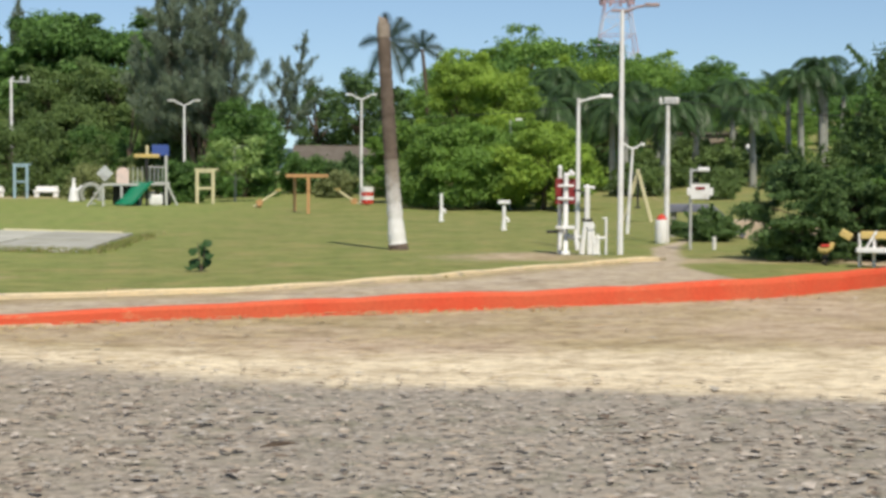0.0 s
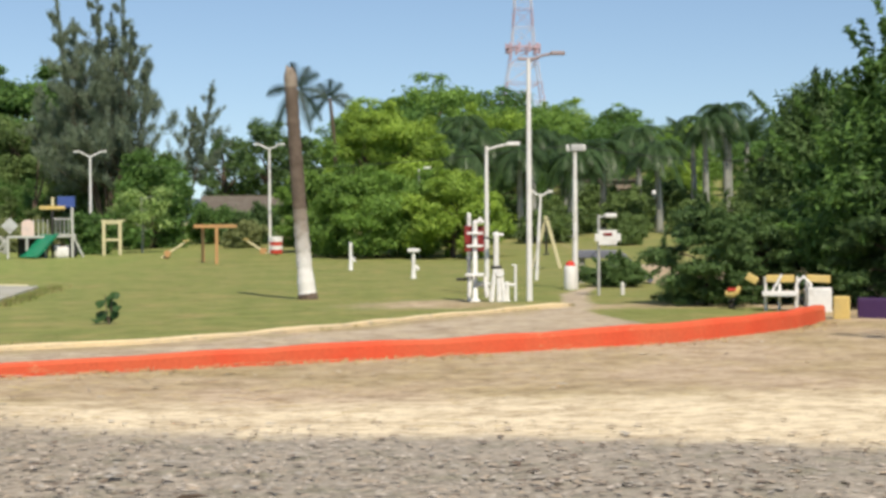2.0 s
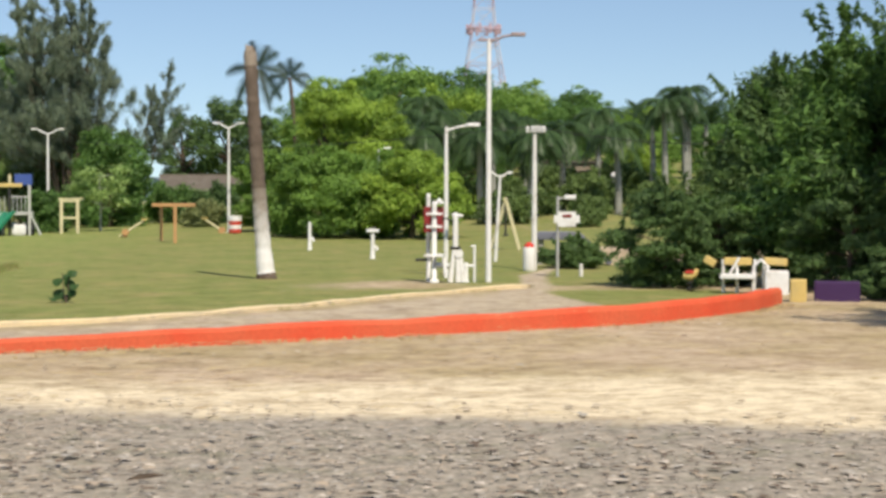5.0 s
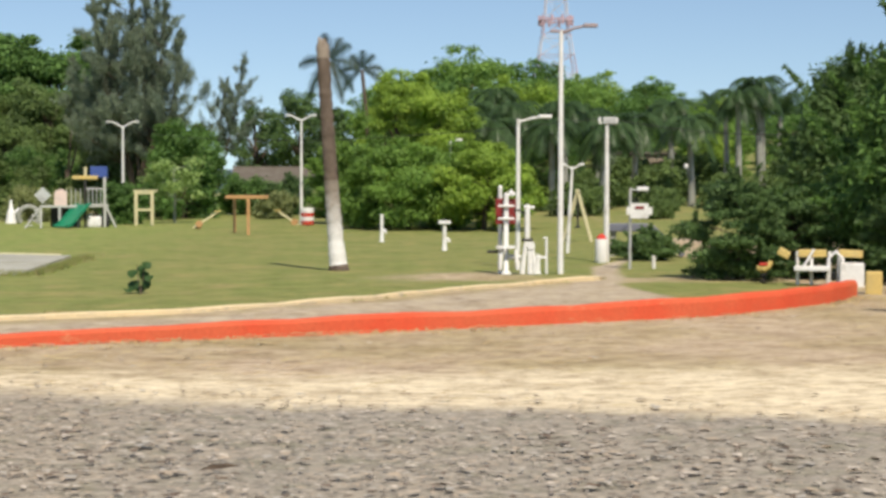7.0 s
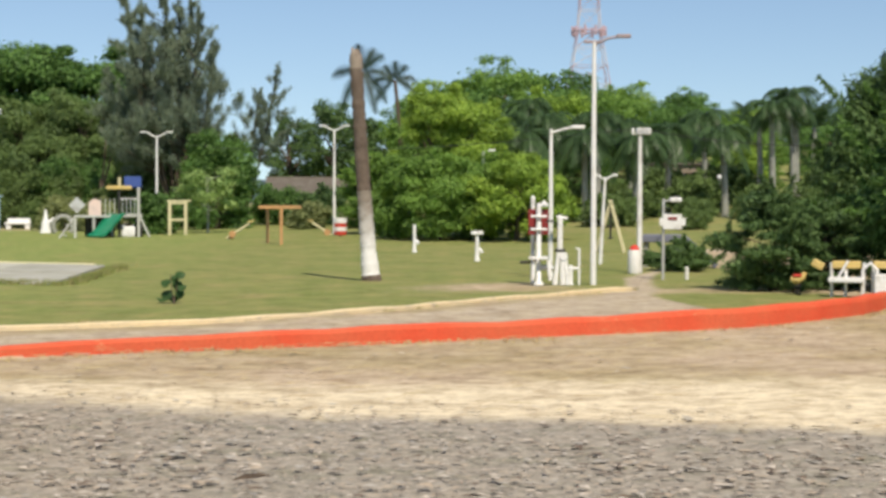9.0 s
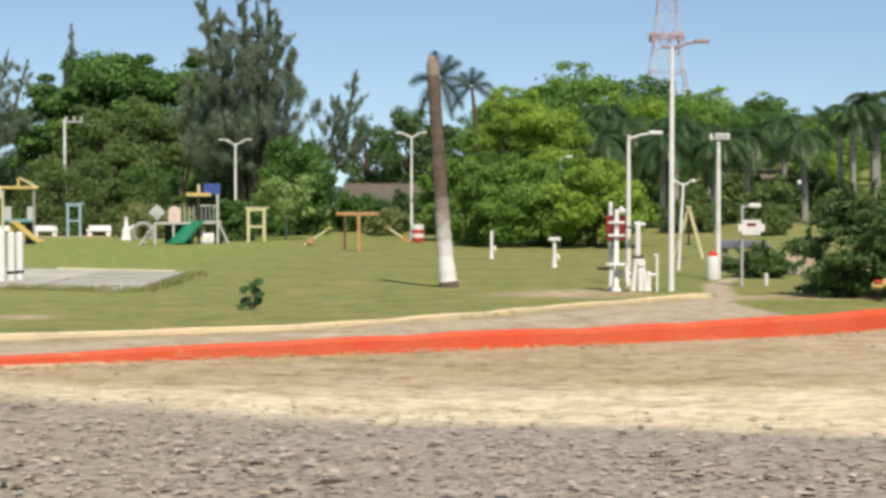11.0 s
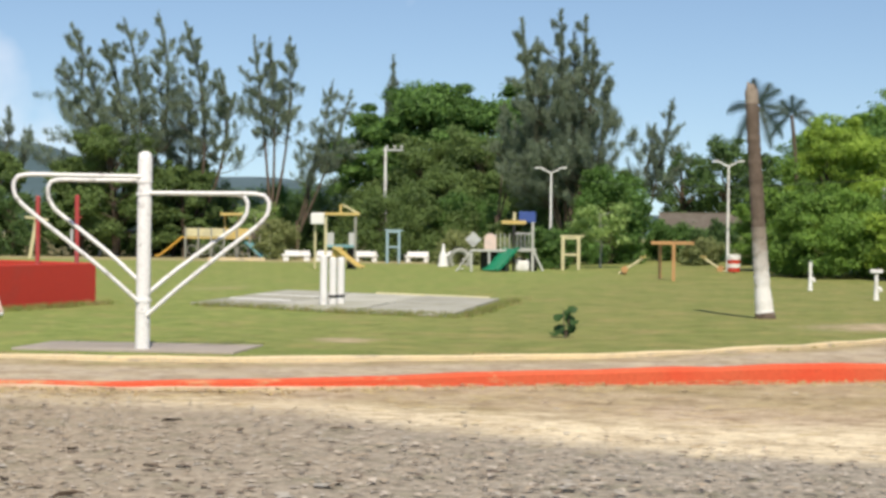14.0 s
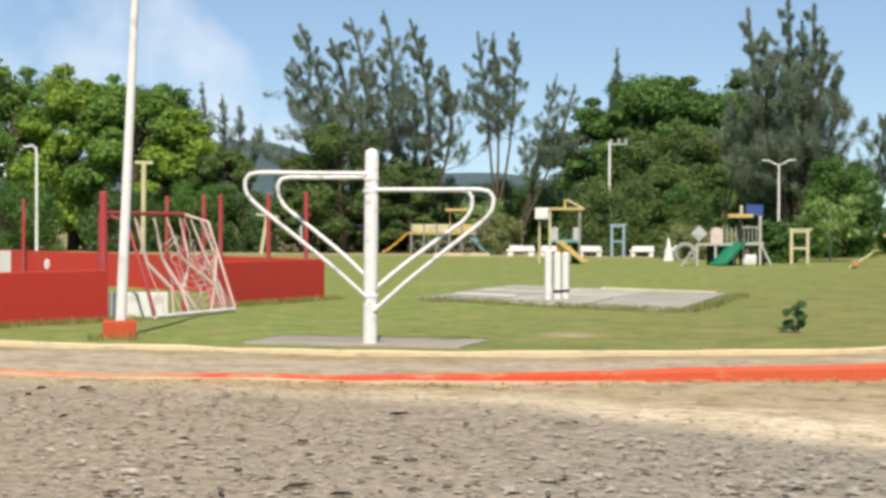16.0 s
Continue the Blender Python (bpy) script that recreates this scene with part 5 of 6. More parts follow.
def play_set_yellow():
    t = thing("play_set", -22.2, 78.4, 0, 16, "grey playground tower with a yellow roof and yellow slide", "playground set", "playground sets")
    for x in (-0.45, 0.95):
        for y in (-0.5, 0.5):
            part("post", box(bmesh.new(), x, y, 1.28, 0.12, 0.12, 2.6, 0.01), M_PALEYEL if x < 0 else M_GREYWOOD, t)
    part("deck", box(bmesh.new(), 0.25, 0, 1.08, 1.5, 1.1, 0.12, 0.015), M_TEAL, t)
    part("roof_slab", box(bmesh.new(), 0.3, 0, 2.6, 1.65, 1.3, 0.12, 0.02), M_YELLOW, t, "yellow roof")
    part("roof_peak", box(bmesh.new(), 0.75, 0, 2.82, 0.95, 1.1, 0.08, 0.01, Matrix.Rotation(0.5, 4, "Y")), M_PALEYEL, t)
    part("roof_prop", box(bmesh.new(), 0.25, -0.4, 2.85, 0.1, 0.1, 0.4, 0.01), M_YELLOW, t)
    for x in (-0.22, 0.8):
        part("side_panel", box(bmesh.new(), x, -0.5, 1.42, 0.32, 0.05, 0.6, 0.01), M_GREYPOLE, t)
    part("water_tank", box(bmesh.new(), -0.78, 0, 2.38, 0.78, 0.7, 0.55, 0.06), M_WHITE, t, "white tank at roof height")
    part("tank_post", tube(bmesh.new(), [(-0.95, 0, -0.05), (-0.95, 0, 2.1)], 0.06, 8), M_PALEYEL, t)
    chute(t, (0.05, -0.6, 0.98), (1.15, -0.9, 0.08), 0.6, M_YELLOW, "yellow slide")
    part("ladder", box(bmesh.new(), 0.1, -0.62, 0.55, 0.5, 0.06, 1.0, 0.01, Matrix.Rotation(0.2, 4, "X")), M_YELLOW, t)
    # black block behind the slide, below the deck
    part("dark_block", box(bmesh.new(), 0.75, 0.1, 0.5, 0.35, 0.6, 0.95, 0.02), M_DARK, t)


def play_set_long():
    t = thing("play_set", -37.4, 102.3, 0, 20, "long yellow playground set with orange and teal slides", "playground set", "playground sets")
    xs = np.linspace(-1.3, 2.7, 6)
    for x in xs:
        for y in (-0.6, 0.6):
            part("post", tube(bmesh.new(), [(x, y, -0.05), (x, y, 1.95)], 0.07, 8), M_DARK if y > 0 else M_GREYWOOD, t)
    part("deck", box(bmesh.new(), 0.7, 0, 1.32, 4.2, 1.3, 0.12, 0.015), M_YELLOW, t)
    for k, (a, b) in enumerate(zip(xs, xs[1:])):
        part("guard_panel", box(bmesh.new(), (a + b) / 2, -0.62, 1.66, b - a - 0.12, 0.05, 0.5, 0.01), M_PALEYEL if k < 3 else M_YELLOW, t)
    chute(t, (-1.5, -0.2, 1.3), (-2.95, -0.2, 0.1), 0.6, M_ORANGEPL, "orange-yellow slide")
    for a, b in zip(xs, xs[1:]):
        part("brace", tube(bmesh.new(), [(a, -0.6, 0.1), (b, -0.6, 1.2)], 0.035, 6), M_DARK, t)
        part("climbing_loop", tube(bmesh.new(), [((a + b) / 2 + 0.3 * math.cos(q), -0.75, 0.55 + 0.3 * math.sin(q)) for q in np.linspace(0, 6.28, 13)], 0.03, 5), M_GREYWOOD, t)
    for x in (1.15, 2.0):
        part("roof_post", tube(bmesh.new(), [(x, 0, 1.3), (x, 0, 2.8)], 0.06, 8), M_YELLOW, t)
    part("flat_roof", box(bmesh.new(), 1.55, 0, 2.82, 1.4, 1.2, 0.16, 0.02), M_YELLOW, t, "flat yellow roof")
    part("cone_roof", tube(bmesh.new(), [(3.7, 0, 1.95), (3.7, 0, 2.2), (3.7, 0, 2.5)], [0.65, 0.45, 0.08], 10), M_ROOF, t, "brown conical roof")
    for x in (3.35, 4.0):
        part("tower_post", tube(bmesh.new(), [(x, -0.2, -0.05), (x, -0.2, 2.0)], 0.09, 8), M_WHITE, t)
    part("tower_panel", box(bmesh.new(), 3.0, -0.4, 1.6, 0.6, 0.05, 0.7, 0.01), M_ROOF, t)
    chute(t, (2.6, -0.6, 1.0), (3.6, -1.2, 0.08), 0.6, M_TEAL, "teal slide")
    part("sand_edge", box(bmesh.new(), 1.8, -6.0, 0.07, 3.4, 0.5, 0.18, 0.02), M_YELKERB, t)


play_set_green()
play_set_yellow()
play_set_long()


def white_bench(x, y, w, turn):
    t = thing("concrete_bench", x, y, 0, turn, "low white painted concrete bench by the bushes", "bench", "white benches")
    part("seat", box(bmesh.new(), 0, 0, 0.34, w, 0.5, 0.14, 0.05), M_WHITE, t)
    for x in (-0.36, 0.36):
        part("foot", box(bmesh.new(), x * w, 0, 0.12, w * 0.2, 0.4, 0.32, 0.03), M_WHITE, t)
    part("back", box(bmesh.new(), 0.05, 0.24, 0.5, w * 0.86, 0.12, 0.24, 0.03), M_WHITE, t)


for x, y, w, a in ((-30.3, 98.5, 1.75, 17), (-28.5, 99, 1.6, 16), (-26.3, 99.6, 1.5, 15), (-23.2, 100.0, 1.5, 13)):
    white_bench(x, y, w, a)
t = thing("concrete_cone", -19.0, 88, 0, 12, "white painted concrete cone ornament on the lawn", "ornament")
part("body", tube(bmesh.new(), [(0, 0, -0.02), (0, 0, 0.2), (0, 0, 0.55), (0, 0, 0.8), (0, 0, 1.2)], [0.3, 0.25, 0.2, 0.1, 0.06], 12), M_WHITE, t)
part("arm", tube(bmesh.new(), [(0.1, 0, 0.5), (0.45, 0, 0.75)], 0.09, 8), M_WHITE, t)
t = thing("half_buried_tyre", -17.9, 87, 0, 12, "grey half-buried tyre beside a white cone", "tyre")
part("tyre_ring", tube(bmesh.new(), [(0.5 * math.cos(a), 0, 0.36 + 0.5 * math.sin(a)) for a in np.linspace(-0.7, 3.84, 18)], 0.13, 8), M_GREYWOOD, t)


def saplings(x, y, h, seed):
    rng = np.random.default_rng(seed)
    t = thing("sapling", x, y, 0, 0, "young tree with a thin pale stem and sparse bright leaves", "tree")
    bm = bmesh.new()
    tube(bm, [(0, 0, -0.05), (0.03, 0, h * 0.4), (-0.05, 0, h * 0.9)], [0.07, 0.05, 0.02], 7)
    P = []
    for k in range(9):
        a, z = 2.4 * k, h * (0.38 + 0.06 * k)
        tip = np.array([math.cos(a) * h * 0.3, math.sin(a) * h * 0.3, z + h * 0.1])
        part("branch", tube(bmesh.new(), [(0, 0, z), tuple(tip)], [0.025, 0.01], 5), M_GREYWOOD, t)
        P.append(tip + rng.normal(0, 1, (220, 3)) * h * np.array([0.085, 0.085, 0.045]))
    part("trunk", bm, M_GREYWOOD, t)
    P = np.concatenate(P)
    leaf_mesh("crown", P, np.tile([0, 0, 1.0], (len(P), 1)), 0.13, rng, M_PALELEAF, t)


saplings(-9.9, 81.4, 3.1, 7)
saplings(-35.4, 106, 3.4, 8)
for k, (x, y, h, s) in enumerate(((-19.3, 94, 1.9, 1.7), (-17.3, 93, 1.7, 1.5), (-33.0, 103, 2.6, 1.6), (-2.6, 84, 1.5, 1.3), (-5.2, 85, 1.3, 1.2))):
    broadleaf("pale_shrub", x, y, h, s, 330 + k, M_PALEDRY, 3500, 0.1, 0.0, "low pale green shrub with thin dry foliage", "bush", "pale shrubs behind the playground", 0.03)


def house():
    t = thing("house", -7.1, 112, 0, 4, "low house with a brown roof behind the bushes", "house")
    part("wall", box(bmesh.new(), 0, 0, 1.1, 4.6, 4.0, 2.3), M_CONC, t)
    for s in (-1, 1):
        part("roof", box(bmesh.new(), 0, s * 1.15, 2.65, 5.4, 2.75, 0.12, 0.02, Matrix.Rotation(-s * 0.42, 4, "X")), M_ROOF, t)
    part("window", box(bmesh.new(), -0.9, -2.02, 1.3, 1.0, 0.06, 0.9, 0.01), M_GLASS, t)
    part("door", box(bmesh.new(), 1.1, -2.02, 1.0, 0.9, 0.06, 2.0, 0.01), M_ORANGE, t)


house()


def slope_house(x, y):
    """A low building on the slope, half hidden by trunks: a deep shaded veranda between wall and parapet."""
    z = ground_z(x, y)
    t = thing("house", x, y, z, -8, "low tan building with a dark veranda on the slope", "house")
    part("wall", box(bmesh.new(), 0, 1.4, 1.1, 4.0, 0.2, 2.3, 0.02), M_TANWALL, t)
    part("fascia", box(bmesh.new(), 0, 0, 2.0, 4.2, 0.16, 0.5, 0.02), M_TANWALL, t)
    part("parapet", box(bmesh.new(), 0.1, 0, 0.65, 3.4, 0.16, 0.5, 0.02), M_CONC, t)
    part("roof", box(bmesh.new(), 0, 0.7, 2.3, 4.5, 1.9, 0.12, 0.02), M_ROOF, t)
    for px in (-1.9, -0.6, 0.7, 1.9):
        part("post", box(bmesh.new(), px, 0, 0.9, 0.16, 0.14, 2.0, 0.02), M_TANWALL, t)


slope_house(15.6, 104)
g = pole_thing("globe_lamp", 16.4, 92, 1.69, 0.035, "short garden lamp with a white globe", M_GREYPOLE)
bm = bmesh.new()
bmesh.ops.create_uvsphere(bm, u_segments=12, v_segments=8, radius=0.17)
bmesh.ops.translate(bm, verts=bm.verts, vec=(0, 0, 1.79))
part("globe", bm, M_WHITE, g, smooth=True)


# ---------------------------------------------------------------- slab posts, bench pad, flagpole
t = thing("slab_posts", -10.85, 37.4, 0.05, 15, "three white painted posts standing on the slab", "posts")
for x, y, h in ((0, 0, 1.12), (0.2, 0.5, 1.06), (0.38, 0.9, 1.06)):
    p = part("post", tube(bmesh.new(), [(x, y, -0.05), (x, y, h), (x, y, h + 0.03)], [0.085, 0.085, 0.05], 12), M_WHITE, t)
    if y:
        part("collar", tube(bmesh.new(), [(x, y, 0.16), (x, y, 0.22)], 0.095, 12), M_DARK, p)
pad = tagged(part("concrete_pad", box(bmesh.new(), -9.5, 23.25, 0.0, 3.25, 1.6, 0.07, 0.015, Matrix.Rotation(0.06, 4, "Z")), M_PAD), "thin grey concrete pad under the exercise post", "slab")
f = thing("flagpole", -13.42, 22.85, 0, 30, "leaning white flagpole on a red concrete pedestal", "flagpole")
part("pedestal", box(bmesh.new(), 0, 0, 0.11, 0.5, 0.45, 0.32, 0.025), surface("pedestal_paint", (0.55, 0.09, 0.03), (0.4, 0.1, 0.06), 0.75), f, "red painted concrete pedestal")
part("pole", tube(bmesh.new(), [(0.02, 0, 0.25), (0.13, 0, 2.9), (0.36, 0, 8.2)], [0.085, 0.072, 0.045], 14), M_WHITE, f)


# ---------------------------------------------------------------- court: posts, goal, panels
def court_post(x, y, h, r=0.05):
    t = thing("fence_post", x, y, 0, 0, "red painted steel fence post of the ball court", "post", "court fence posts")
    part("upright", tube(bmesh.new(), [(0, 0, -0.05), (0, 0, h), (0, 0, h + 0.02)], [r, r, r * 0.6], 9), M_POSTRED, t)
    part("bracket", box(bmesh.new(), 0.06, 0, h * 0.8, 0.12, 0.03, 0.03, 0.005), M_POSTRED, t)


far_a, far_b = Vector((-16.45, 37.2, 0)), Vector((-36, 49, 0))
side = Vector((far_b - far_a).normalized())
for d in (0.18, 1.8, 4.01, 4.83, 6.7, 15.37, 17.4, 20.4):
    p = far_a + side * d + Vector((0.25 * side.y, -0.25 * side.x, 0)) * -1
    court_post(p.x, p.y, 2.5, 0.055)
court_post(-16.28, 27.15, 2.32, 0.075)
t = thing("wall_panel", -31.2, 46.1, 0, 149, "white rectangular panel fixed to the court wall", "panel")
part("sheet", box(bmesh.new(), 0, 0.12, 0.57, 1.3, 0.03, 0.72, 0.008), M_WHITE, t)
t = thing("wall_disc", -28.5, 44.5, 0, 149, "round white disc fixed to the court wall", "disc")
part("disc", tube(bmesh.new(), [(0, 0.09, 0.56), (0, 0.14, 0.56)], 0.16, 18), M_WHITE, t)
t = thing("goal_sill", -16.39, 28.6, 0, 32, "pale low concrete block behind the goal", "block")
part("block", box(bmesh.new(), 0, 0, 0.2, 1.1, 0.16, 0.5, 0.02), M_WHITE, t)


def goal():
    a, b = Vector((-16.55, 27.5, 0)), Vector((-16.5, 30.6, 0))
    d = (b - a).normalized()
    n = Vector((d.y, -d.x, 0))
    t = thing("goal", 0, 0, 0, 0, "red football goal with a torn faded net", "goal")
    h = 1.95
    for p in (a, b):
        part("post", tube(bmesh.new(), [p, p + Vector((0, 0, h))], 0.045, 9), M_POSTRED, t)
        part("stay", tube(bmesh.new(), [p + Vector((0, 0, h)), p + n * 0.55 + Vector((0, 0, h - 0.15)), p + n * 1.15 + Vector((0, 0, 0.1))], 0.03, 8), M_NET if p == b else M_POSTRED, t)
    part("crossbar", tube(bmesh.new(), [a + Vector((0, 0, h)), b + Vector((0, 0, h))], 0.04, 9), M_POSTRED, t)
    part("ground_bar", tube(bmesh.new(), [a + n * 1.15 + Vector((0, 0, 0.06)), b + n * 1.15 + Vector((0, 0, 0.06))], 0.04, 8), M_WHITE, t)
    bm = bmesh.new()
    nrng = random.Random(9)

    def net(u, v):
        sag = 0.3 * noise.noise(Vector((u * 5, v * 3, 1.7))) * math.sin(v * 3.1)
        p = a.lerp(b, u) + n * (0.5 + 0.65 * v + sag)
        return p + Vector((0, 0, (h - 0.15) * (1 - v) + 0.06 + 0.1 * math.sin(u * 14 + v * 4) * (1 - v) * v * 3))
    for i in range(25):
        if nrng.random() < (0.75 if i < 11 else 0.15):
            continue
        lo = nrng.choice((0, 0.25, 0.4, 0.5, 0.55))
        tube(bm, [net(i / 24, lo + (1 - lo) * k / 8) for k in range(9)], 0.009, 4, False)
    for j in range(1, 14):
        s, e = sorted((nrng.uniform(0.3, 0.6), nrng.uniform(0.7, 1)))
        if j < 5:
            continue
        tube(bm, [net(s + (e - s) * k / 12, j / 14) for k in range(13)], 0.009, 4, False)
    for k in range(14):
        u, v = nrng.uniform(0.45, 0.95), nrng.uniform(0.15, 0.7)
        drop = [net(u + 0.05 * math.sin(q * 1.3 + k), v + 0.045 * q) + Vector((nrng.uniform(-0.06, 0.06), 0, nrng.uniform(-0.05, 0.02))) for q in range(6)]
        tube(bm, drop, 0.012, 4, False)
    part("net", bm, M_NET, t, "torn faded net")
    for u, w in ((0.12, 0.16), (0.35, 0.1), (0.5, 0.3), (0.66, -0.2), (0.8, 0.14), (0.92, -0.12)):
        part("net_cord", tube(bmesh.new(), [net(u, 0.0), net(u + 0.02, 0.4) + Vector((0, 0, -0.08)), net(u + w, 0.75), net(u + w * 0.6, 1)], [0.015, 0.035, 0.04, 0.02], 6), M_NET, t)


goal()


# ---------------------------------------------------------------- play corner beside the dark trees
def seat_ring():
    t = thing("merry_go_round", 7.75, 30.4, 0, -15, "white steel merry-go-round with yellow plank seats", "merry-go-round")
    for x, w, tilt in ((-0.55, 0.22, 0.5), (-0.05, 0.5, 0.0), (0.62, 0.42, 0.05)):
        part("seat", box(bmesh.new(), x, 0, 0.58, w, 0.3, 0.13, 0.02, Matrix.Rotation(tilt, 4, "Y")), M_YELLOW, t)
    part("table", box(bmesh.new(), -0.05, -0.2, 0.32, 0.62, 0.5, 0.08, 0.015), M_WHITE, t)
    for x in (-0.3, -0.06, 0.24, 0.4):
        part("upright", tube(bmesh.new(), [(x, -0.1, -0.05), (x * 1.05, -0.1, 0.62)], 0.03, 8), M_WHITE, t)
    part("arch", tube(bmesh.new(), [(0.22, -0.2, 0), (0.24, -0.2, 0.5), (0.36, -0.2, 0.62), (0.48, -0.2, 0.5), (0.5, -0.2, 0)], 0.03, 8), M_WHITE, t)
    part("brace", tube(bmesh.new(), [(-0.2, -0.2, 0.34), (-0.02, -0.2, 0.66)], 0.025, 7), M_WHITE, t)
    b = thing("painted_block", 8.28, 29.9, 0, -15, "white painted concrete block beside the merry-go-round", "block")
    part("body", box(bmesh.new(), 0, 0, 0.2, 0.42, 0.4, 0.46, 0.03), M_WHITE, b)
    b = thing("painted_block", 8.05, 27.75, 0, -16, "yellow painted concrete block at the kerb's end", "block")
    part("body", box(bmesh.new(), 0, 0, 0.17, 0.27, 0.3, 0.42, 0.03), M_YELLOW, b)
    b = thing("low_wall", 8.75, 27.9, 0, -16, "low purple painted wall under the trees", "wall")
    part("body", box(bmesh.new(), 0, 0, 0.15, 0.75, 0.25, 0.38, 0.03), M_PURPLE, b)
    b = thing("spring_rider", 6.95, 31.0, 0, -12, "small yellow and red spring rider by the bush", "spring rider")
    part("body", tube(bmesh.new(), [(-0.12, 0, 0.3), (0, 0, 0.27), (0.1, 0, 0.33), (0.14, 0, 0.42)], [0.05, 0.075, 0.06, 0.04], 10), M_YELLOW, b)
    part("seat", box(bmesh.new(), 0, 0, 0.36, 0.16, 0.16, 0.05, 0.02), M_RED, b)
    part("spring", tube(bmesh.new(), [(0.06 * math.cos(k), 0.06 * math.sin(k), 0.015 * k) for k in range(20)], 0.018, 5), M_DARK, b)


seat_ring()


# ---------------------------------------------------------------- broad-leaved weed on the lawn
def weed():
    rng = np.random.default_rng(21)
    t = thing("weed", -4.0, 28.3, 0, 8, "dark green broad-leaved weed growing on the lawn", "plant")
    for k, (x, z, r, tilt) in enumerate([(-0.2, 0.06, 0.1, 0.3), (-0.1, 0.14, 0.13, 0.9), (0.08, 0.16, 0.11, 1.1), (-0.12, 0.34, 0.11, 0.8), (0.05, 0.3, 0.1, 1.2), (0.1, 0.47, 0.09, 1.0), (0.02, 0.4, 0.08, 1.4), (-0.02, 0.08, 0.12, 0.5), (0.14, 0.26, 0.09, 0.7)]):
        r *= 0.85
        bm = bmesh.new()
        c = bm.verts.new((0, 0, 0))
        ring = [bm.verts.new((r * math.cos(a) * 1.1, r * math.sin(a), 0.25 * r * math.cos(2 * a))) for a in np.linspace(0, 2 * math.pi, 13)[:-1]]
        for i in range(12):
            bm.faces.new((c, ring[i], ring[(i + 1) % 12]))
        bmesh.ops.transform(bm, matrix=Matrix.Translation((x, rng.uniform(-0.1, 0.1), z)) @ Matrix.Rotation(rng.uniform(-0.8, 0.8), 4, "Z") @ Matrix.Rotation(tilt, 4, "X"), verts=bm.verts)
        part("leaf", bm, M_WEED, t)
    for x in (-0.06, 0.06):
        part("stem", tube(bmesh.new(), [(0, 0, -0.02), (x * 0.6, 0, 0.2), (x, 0, 0.48)], [0.014, 0.011, 0.006], 6), M_BARK, t)


weed()


# ---------------------------------------------------------------- litter, straw and grass
def scatter(name, n, place, make, mats, label, seed):
    rng = np.random.default_rng(seed)
    V, F, I = [], [], []
    for x, y in place(rng, n):
        v, f = make(rng, x, y)
        b = len(V)
        V += v
        F += [tuple(b + q for q in g) for g in f]
        I += [int(rng.integers(len(mats)))] * len(f)
    return tagged(mesh_ob(name, V, F, mats, index=I), label, name.replace("_", " "), kind="stuff")


def chip(rng, x, y):
    """A curled dead leaf or flat stone lying on the gravel."""
    s = rng.gamma(2.6, 0.008) + 0.006
    a = rng.uniform(0, 6.28)
    c, sn, w, h = math.cos(a) * s, math.sin(a) * s, rng.uniform(0.35, 0.8), rng.uniform(0.02, 0.28) * s
    z = 0.022
    return [(x - c, y - sn, z), (x + sn * w, y - c * w, z + h), (x + c, y + sn, z + h * 0.4), (x - sn * w, y + c * w, z + h * 0.7)], [(0, 1, 2), (0, 2, 3)]


def blade(rng, x, y, tall=0.07, wide=0.012):
    v, f = [], []
    for k in range(4):
        a, h = rng.uniform(0, 6.28), tall * rng.uniform(0.5, 1.4)
        dx, dy = rng.normal(0, 0.03, 2)
        ox, oy = rng.normal(0, h * 0.5, 2)
        c, s = math.cos(a) * wide, math.sin(a) * wide
        v += [(x + dx - c, y + dy - s, 0), (x + dx + c, y + dy + s, 0), (x + dx + ox, y + dy + oy, h + 0.02)]
        f.append((3 * k, 3 * k + 1, 3 * k + 2))
    return v, f


def stalk(rng, x, y):
    """A dry stalk lying flat."""
    a, ln, w = rng.normal(0, 0.5), rng.uniform(0.05, 0.2), rng.uniform(0.004, 0.01)
    c, s = math.cos(a), math.sin(a)
    z = 0.024
    return [(x - c * ln + s * w, y - s * ln - c * w, z), (x + c * ln, y + s * ln, z + 0.01), (x - c * ln * 0.6 - s * w, y - s * ln * 0.6 + c * w, z + 0.006)], [(0, 1, 2)]


def dry_leaf(rng, x, y):
    """A large dead leaf or pod, folded along its rib."""
    ln, w, h = rng.gamma(2.5, 0.018) + 0.03, rng.uniform(0.015, 0.035), rng.uniform(0.005, 0.03)
    a = rng.normal(0, 0.7)
    c, s = math.cos(a), math.sin(a)
    put = lambda u, v, z: (x + c * u - s * v, y + s * u + c * v, 0.02 + z)
    return [put(-ln, 0, 0), put(-0.3 * ln, w, h), put(0.4 * ln, w * 0.8, h * 1.2), put(ln, 0, h * 0.6), put(0.4 * ln, -w * 0.8, h), put(-0.3 * ln, -w, h * 1.3), put(0, 0, 0.004)], [(0, 6, 1), (1, 6, 2), (2, 6, 3), (3, 6, 4), (4, 6, 5), (5, 6, 0)]


def on_gravel(rng, n):
    """Thick on the gravel, thinning out over its edge."""
    x, u = rng.uniform(-13, 5.5, n), rng.uniform(0, 1, n)
    lim = np.interp(x, GRAVEL_LINE[:, 0], GRAVEL_LINE[:, 1])
    y = 7.0 + (lim - 5.4) * u ** 1.15
    keep = rng.uniform(0, 1, n) < np.clip((lim + 1.5 - y) / 3.0, 0, 1)
    return list(zip(x[keep], y[keep]))


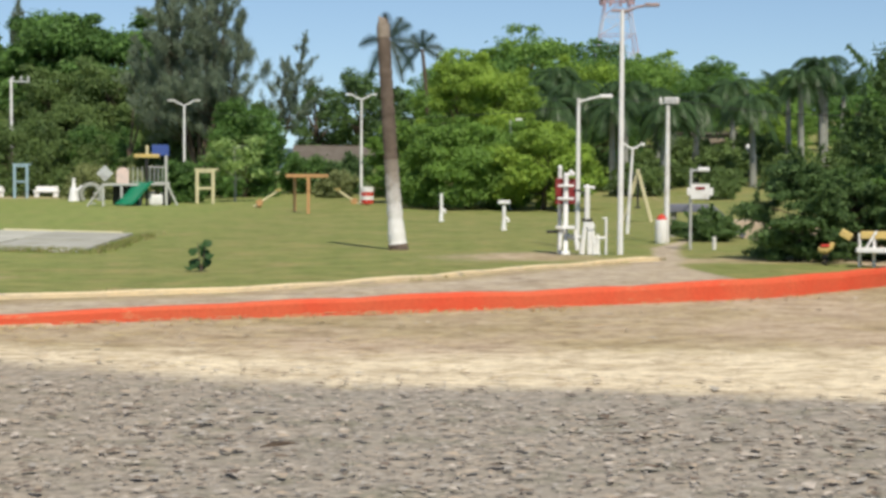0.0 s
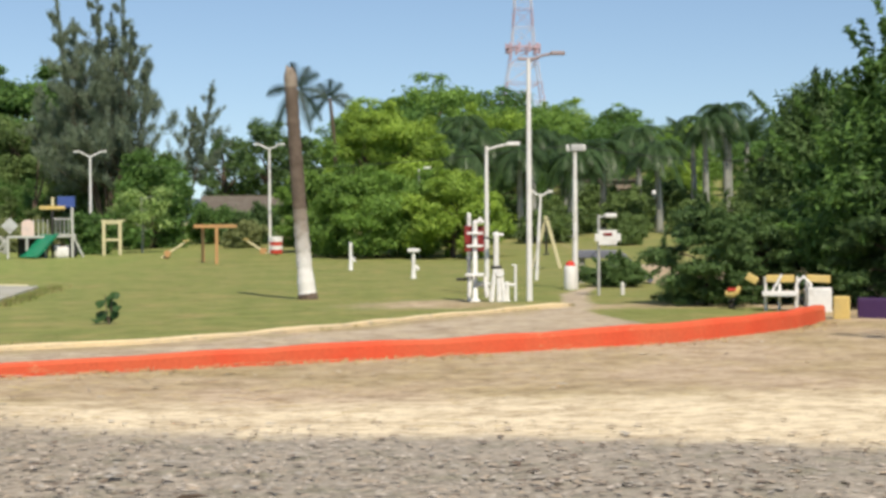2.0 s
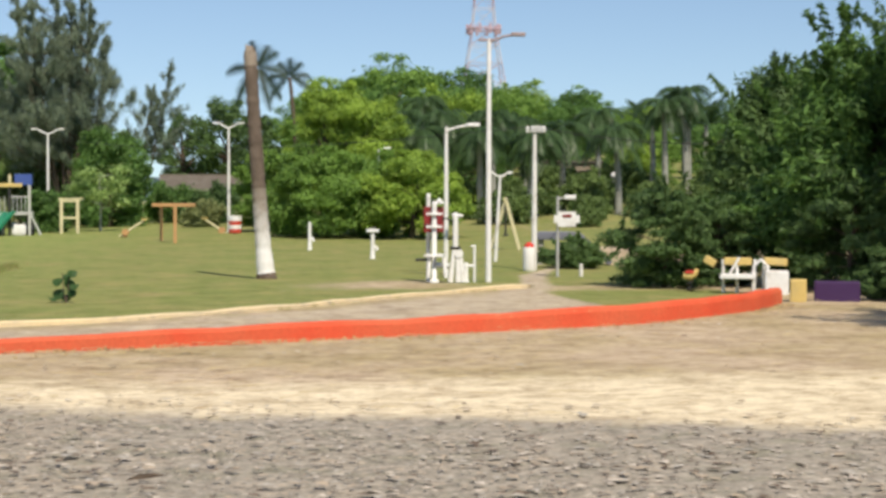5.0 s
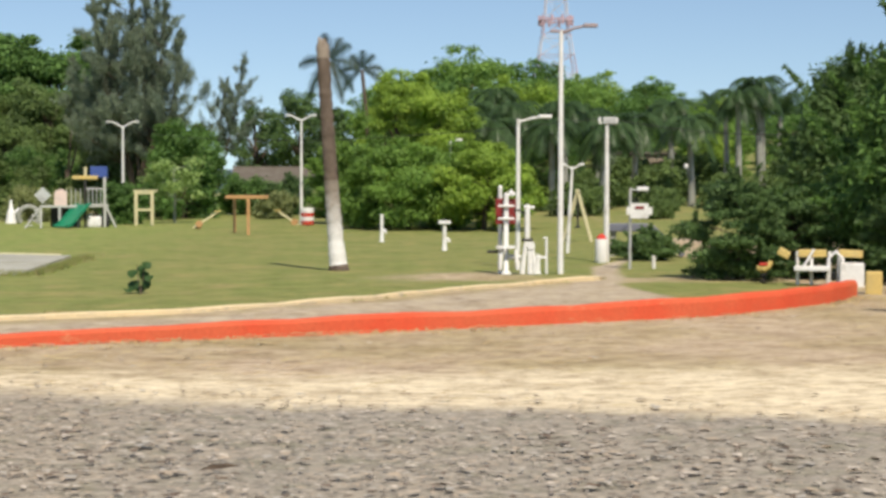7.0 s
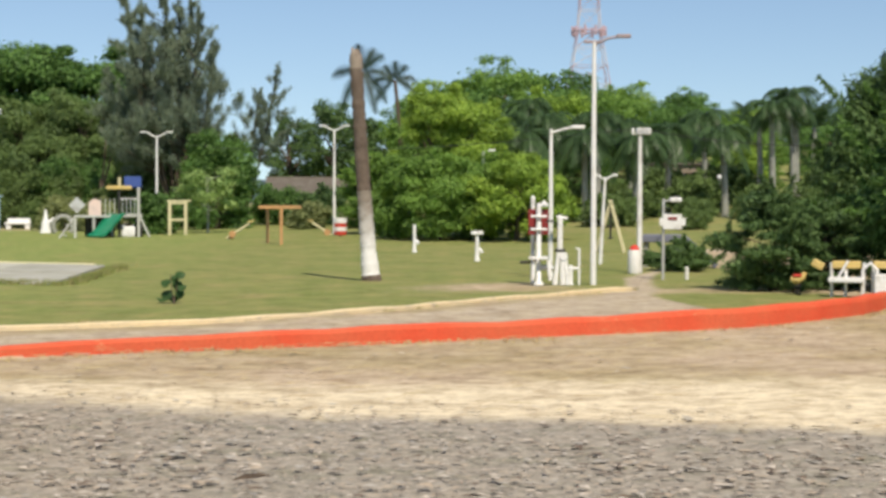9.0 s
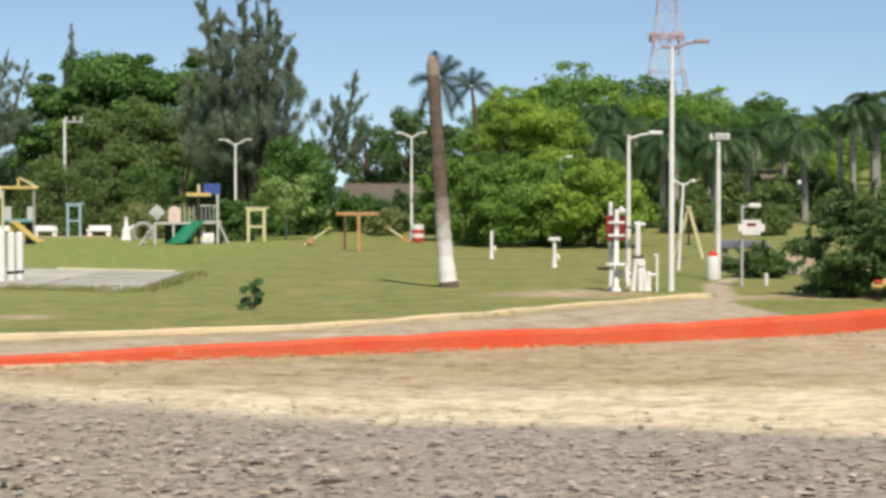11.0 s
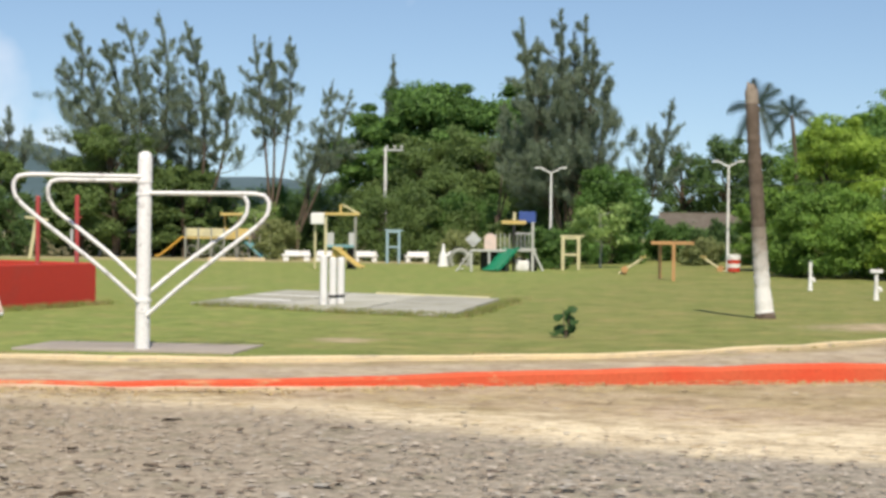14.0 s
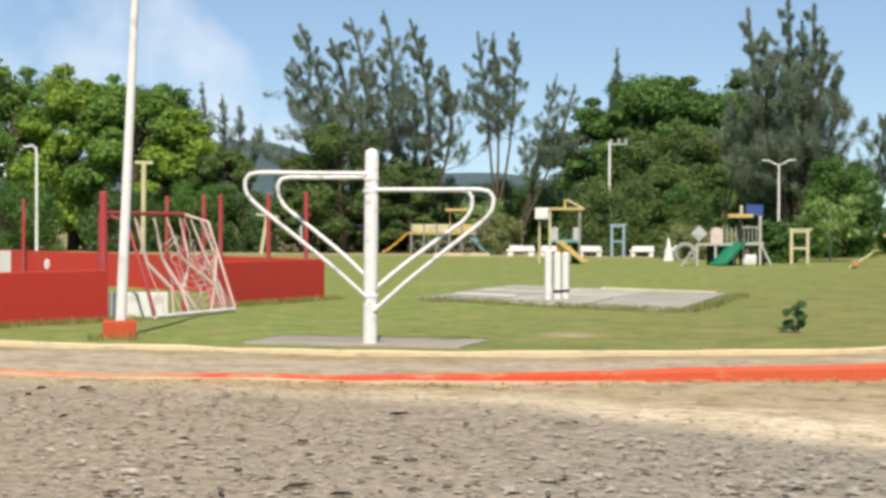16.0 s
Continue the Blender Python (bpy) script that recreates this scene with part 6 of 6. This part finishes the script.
def on_verge(rng, n):
    x = rng.uniform(-14, 12, n)
    a = np.interp(x, GRAVEL_LINE[:, 0], GRAVEL_LINE[:, 1])
    b = np.where(x < 7.6, np.interp(x, RED_LINE[:, 0], RED_LINE[:, 1]), 28)
    return zip(x, a + (b - a) * rng.uniform(0, 1, n) ** 0.5)


def along(line, lo, hi, spread):
    def place(rng, n):
        k = rng.integers(0, len(line), n)
        return [(line[i][0] + rng.normal(0, 0.1), line[i][1] + o) for i, o in zip(k, lo + (hi - lo) * np.abs(rng.normal(0, spread, n)))]
    return place


M_LITTER = [surface("leaf_litter_" + w, c, d, 0.85, scale=8) for w, c, d in (("tan", (0.42, 0.34, 0.25), (0.5, 0.42, 0.33)), ("brown", (0.15, 0.11, 0.08), (0.2, 0.15, 0.11)), ("grey", (0.4, 0.37, 0.32), (0.3, 0.28, 0.25)), ("pale", (0.55, 0.48, 0.4), (0.48, 0.43, 0.36)))]
M_STRAW = [surface("straw_" + w, c, d, 0.9, scale=6) for w, c, d in (("pale", (0.5, 0.4, 0.2), (0.42, 0.33, 0.18)), ("brown", (0.4, 0.29, 0.16), (0.34, 0.26, 0.14)))]
M_BLADE = [leaf_mat("grass_blades", (0.2, 0.25, 0.065), (0.3, 0.34, 0.1)), leaf_mat("dry_grass_blades", (0.25, 0.24, 0.09), (0.36, 0.32, 0.14))]
scatter("leaf_litter", 20000, on_gravel, chip, M_LITTER, "dry leaves and stones strewn over the gravel", 1)
M_PODS = surface("dark_dead_leaf", (0.07, 0.055, 0.045), (0.12, 0.09, 0.07), 0.85, scale=8)
scatter("dead_leaves", 280, lambda r, n: [(x, y) for x, y in on_gravel(r, n) if x + 0.35 * (y - 12) < -3.2 or r.uniform() < 0.05], dry_leaf, [M_PODS, M_LITTER[1]], "large dark dead leaves lying on the gravel", 12)
scatter("fallen_leaves", 900, on_verge, chip, M_LITTER, "scattered dry leaves on the sandy verge", 2)
scatter("straw", 1500, on_verge, stalk, M_STRAW, "dry straw lying on the verge", 3)
scatter("dry_tufts", 800, along(RED_LINE, -0.03, -0.5, 0.6), lambda r, x, y: blade(r, x, y, 0.012 + 0.03 * max(0, noise.noise(Vector((x * 1.3, y, 0)))), 0.012), M_STRAW, "dry grass tufts along the foot of the red kerb", 4)
scatter("grass_edge", 1300, along(YEL_LINE, 0.12, 0.6, 0.6), lambda r, x, y: blade(r, x, y, 0.03 + 0.06 * max(0, noise.noise(Vector((x * 0.9, y, 3)))), 0.012), M_BLADE + M_STRAW, "uneven grass along the yellow kerb", 5)
COURT_FOOT = np.concatenate([spline([(-16.1, 36.9), (-16.6, 32.2)], 0.1), spline([(-15.8, 27.0), (-17.4, 20.9)], 0.1), spline([(-13.7, 22.5), (-13.1, 22.5)], 0.1), spline([(-14.0, 37.35), (-7.2, 33.65)], 0.1), spline([(-7.0, 33.9), (-7.5, 43.0)], 0.2)])
scatter("grass_tufts", 1500, along(COURT_FOOT, -0.25, 0.35, 0.8), lambda r, x, y: blade(r, x + 0.15, y, 0.1, 0.012), M_BLADE, "long grass left standing along the walls and the slab", 7)


# ---------------------------------------------------------------- far hills
def far_hills():
    xs = np.linspace(-1800, 300, 90)
    V, F = [], []
    for x in xs:
        r = max(0.0, math.exp(-((x + 720) / 130) ** 2) * 38 + math.exp(-((x + 1050) / 300) ** 2) * 45 + math.exp(-((x + 500) / 320) ** 2) * 42) + 9 * noise.noise(Vector((x * 0.012, 3, 0))) + 6
        for f, dy in ((0, -350), (0.55, -180), (0.85, -80), (1.0, 0), (0.0, 400)):
            V.append((x, 1420 + dy, r * f - 2))
    for k in range(len(xs) - 1):
        for j in range(4):
            a = k * 5 + j
            F.append((a, a + 5, a + 6, a + 1))
    tagged(mesh_ob("backdrop_hills", V, F, M_HILL, smooth=True), "low wooded hills in the far distance, haze put into their blue-green colour", "hills", kind="structure")


far_hills()
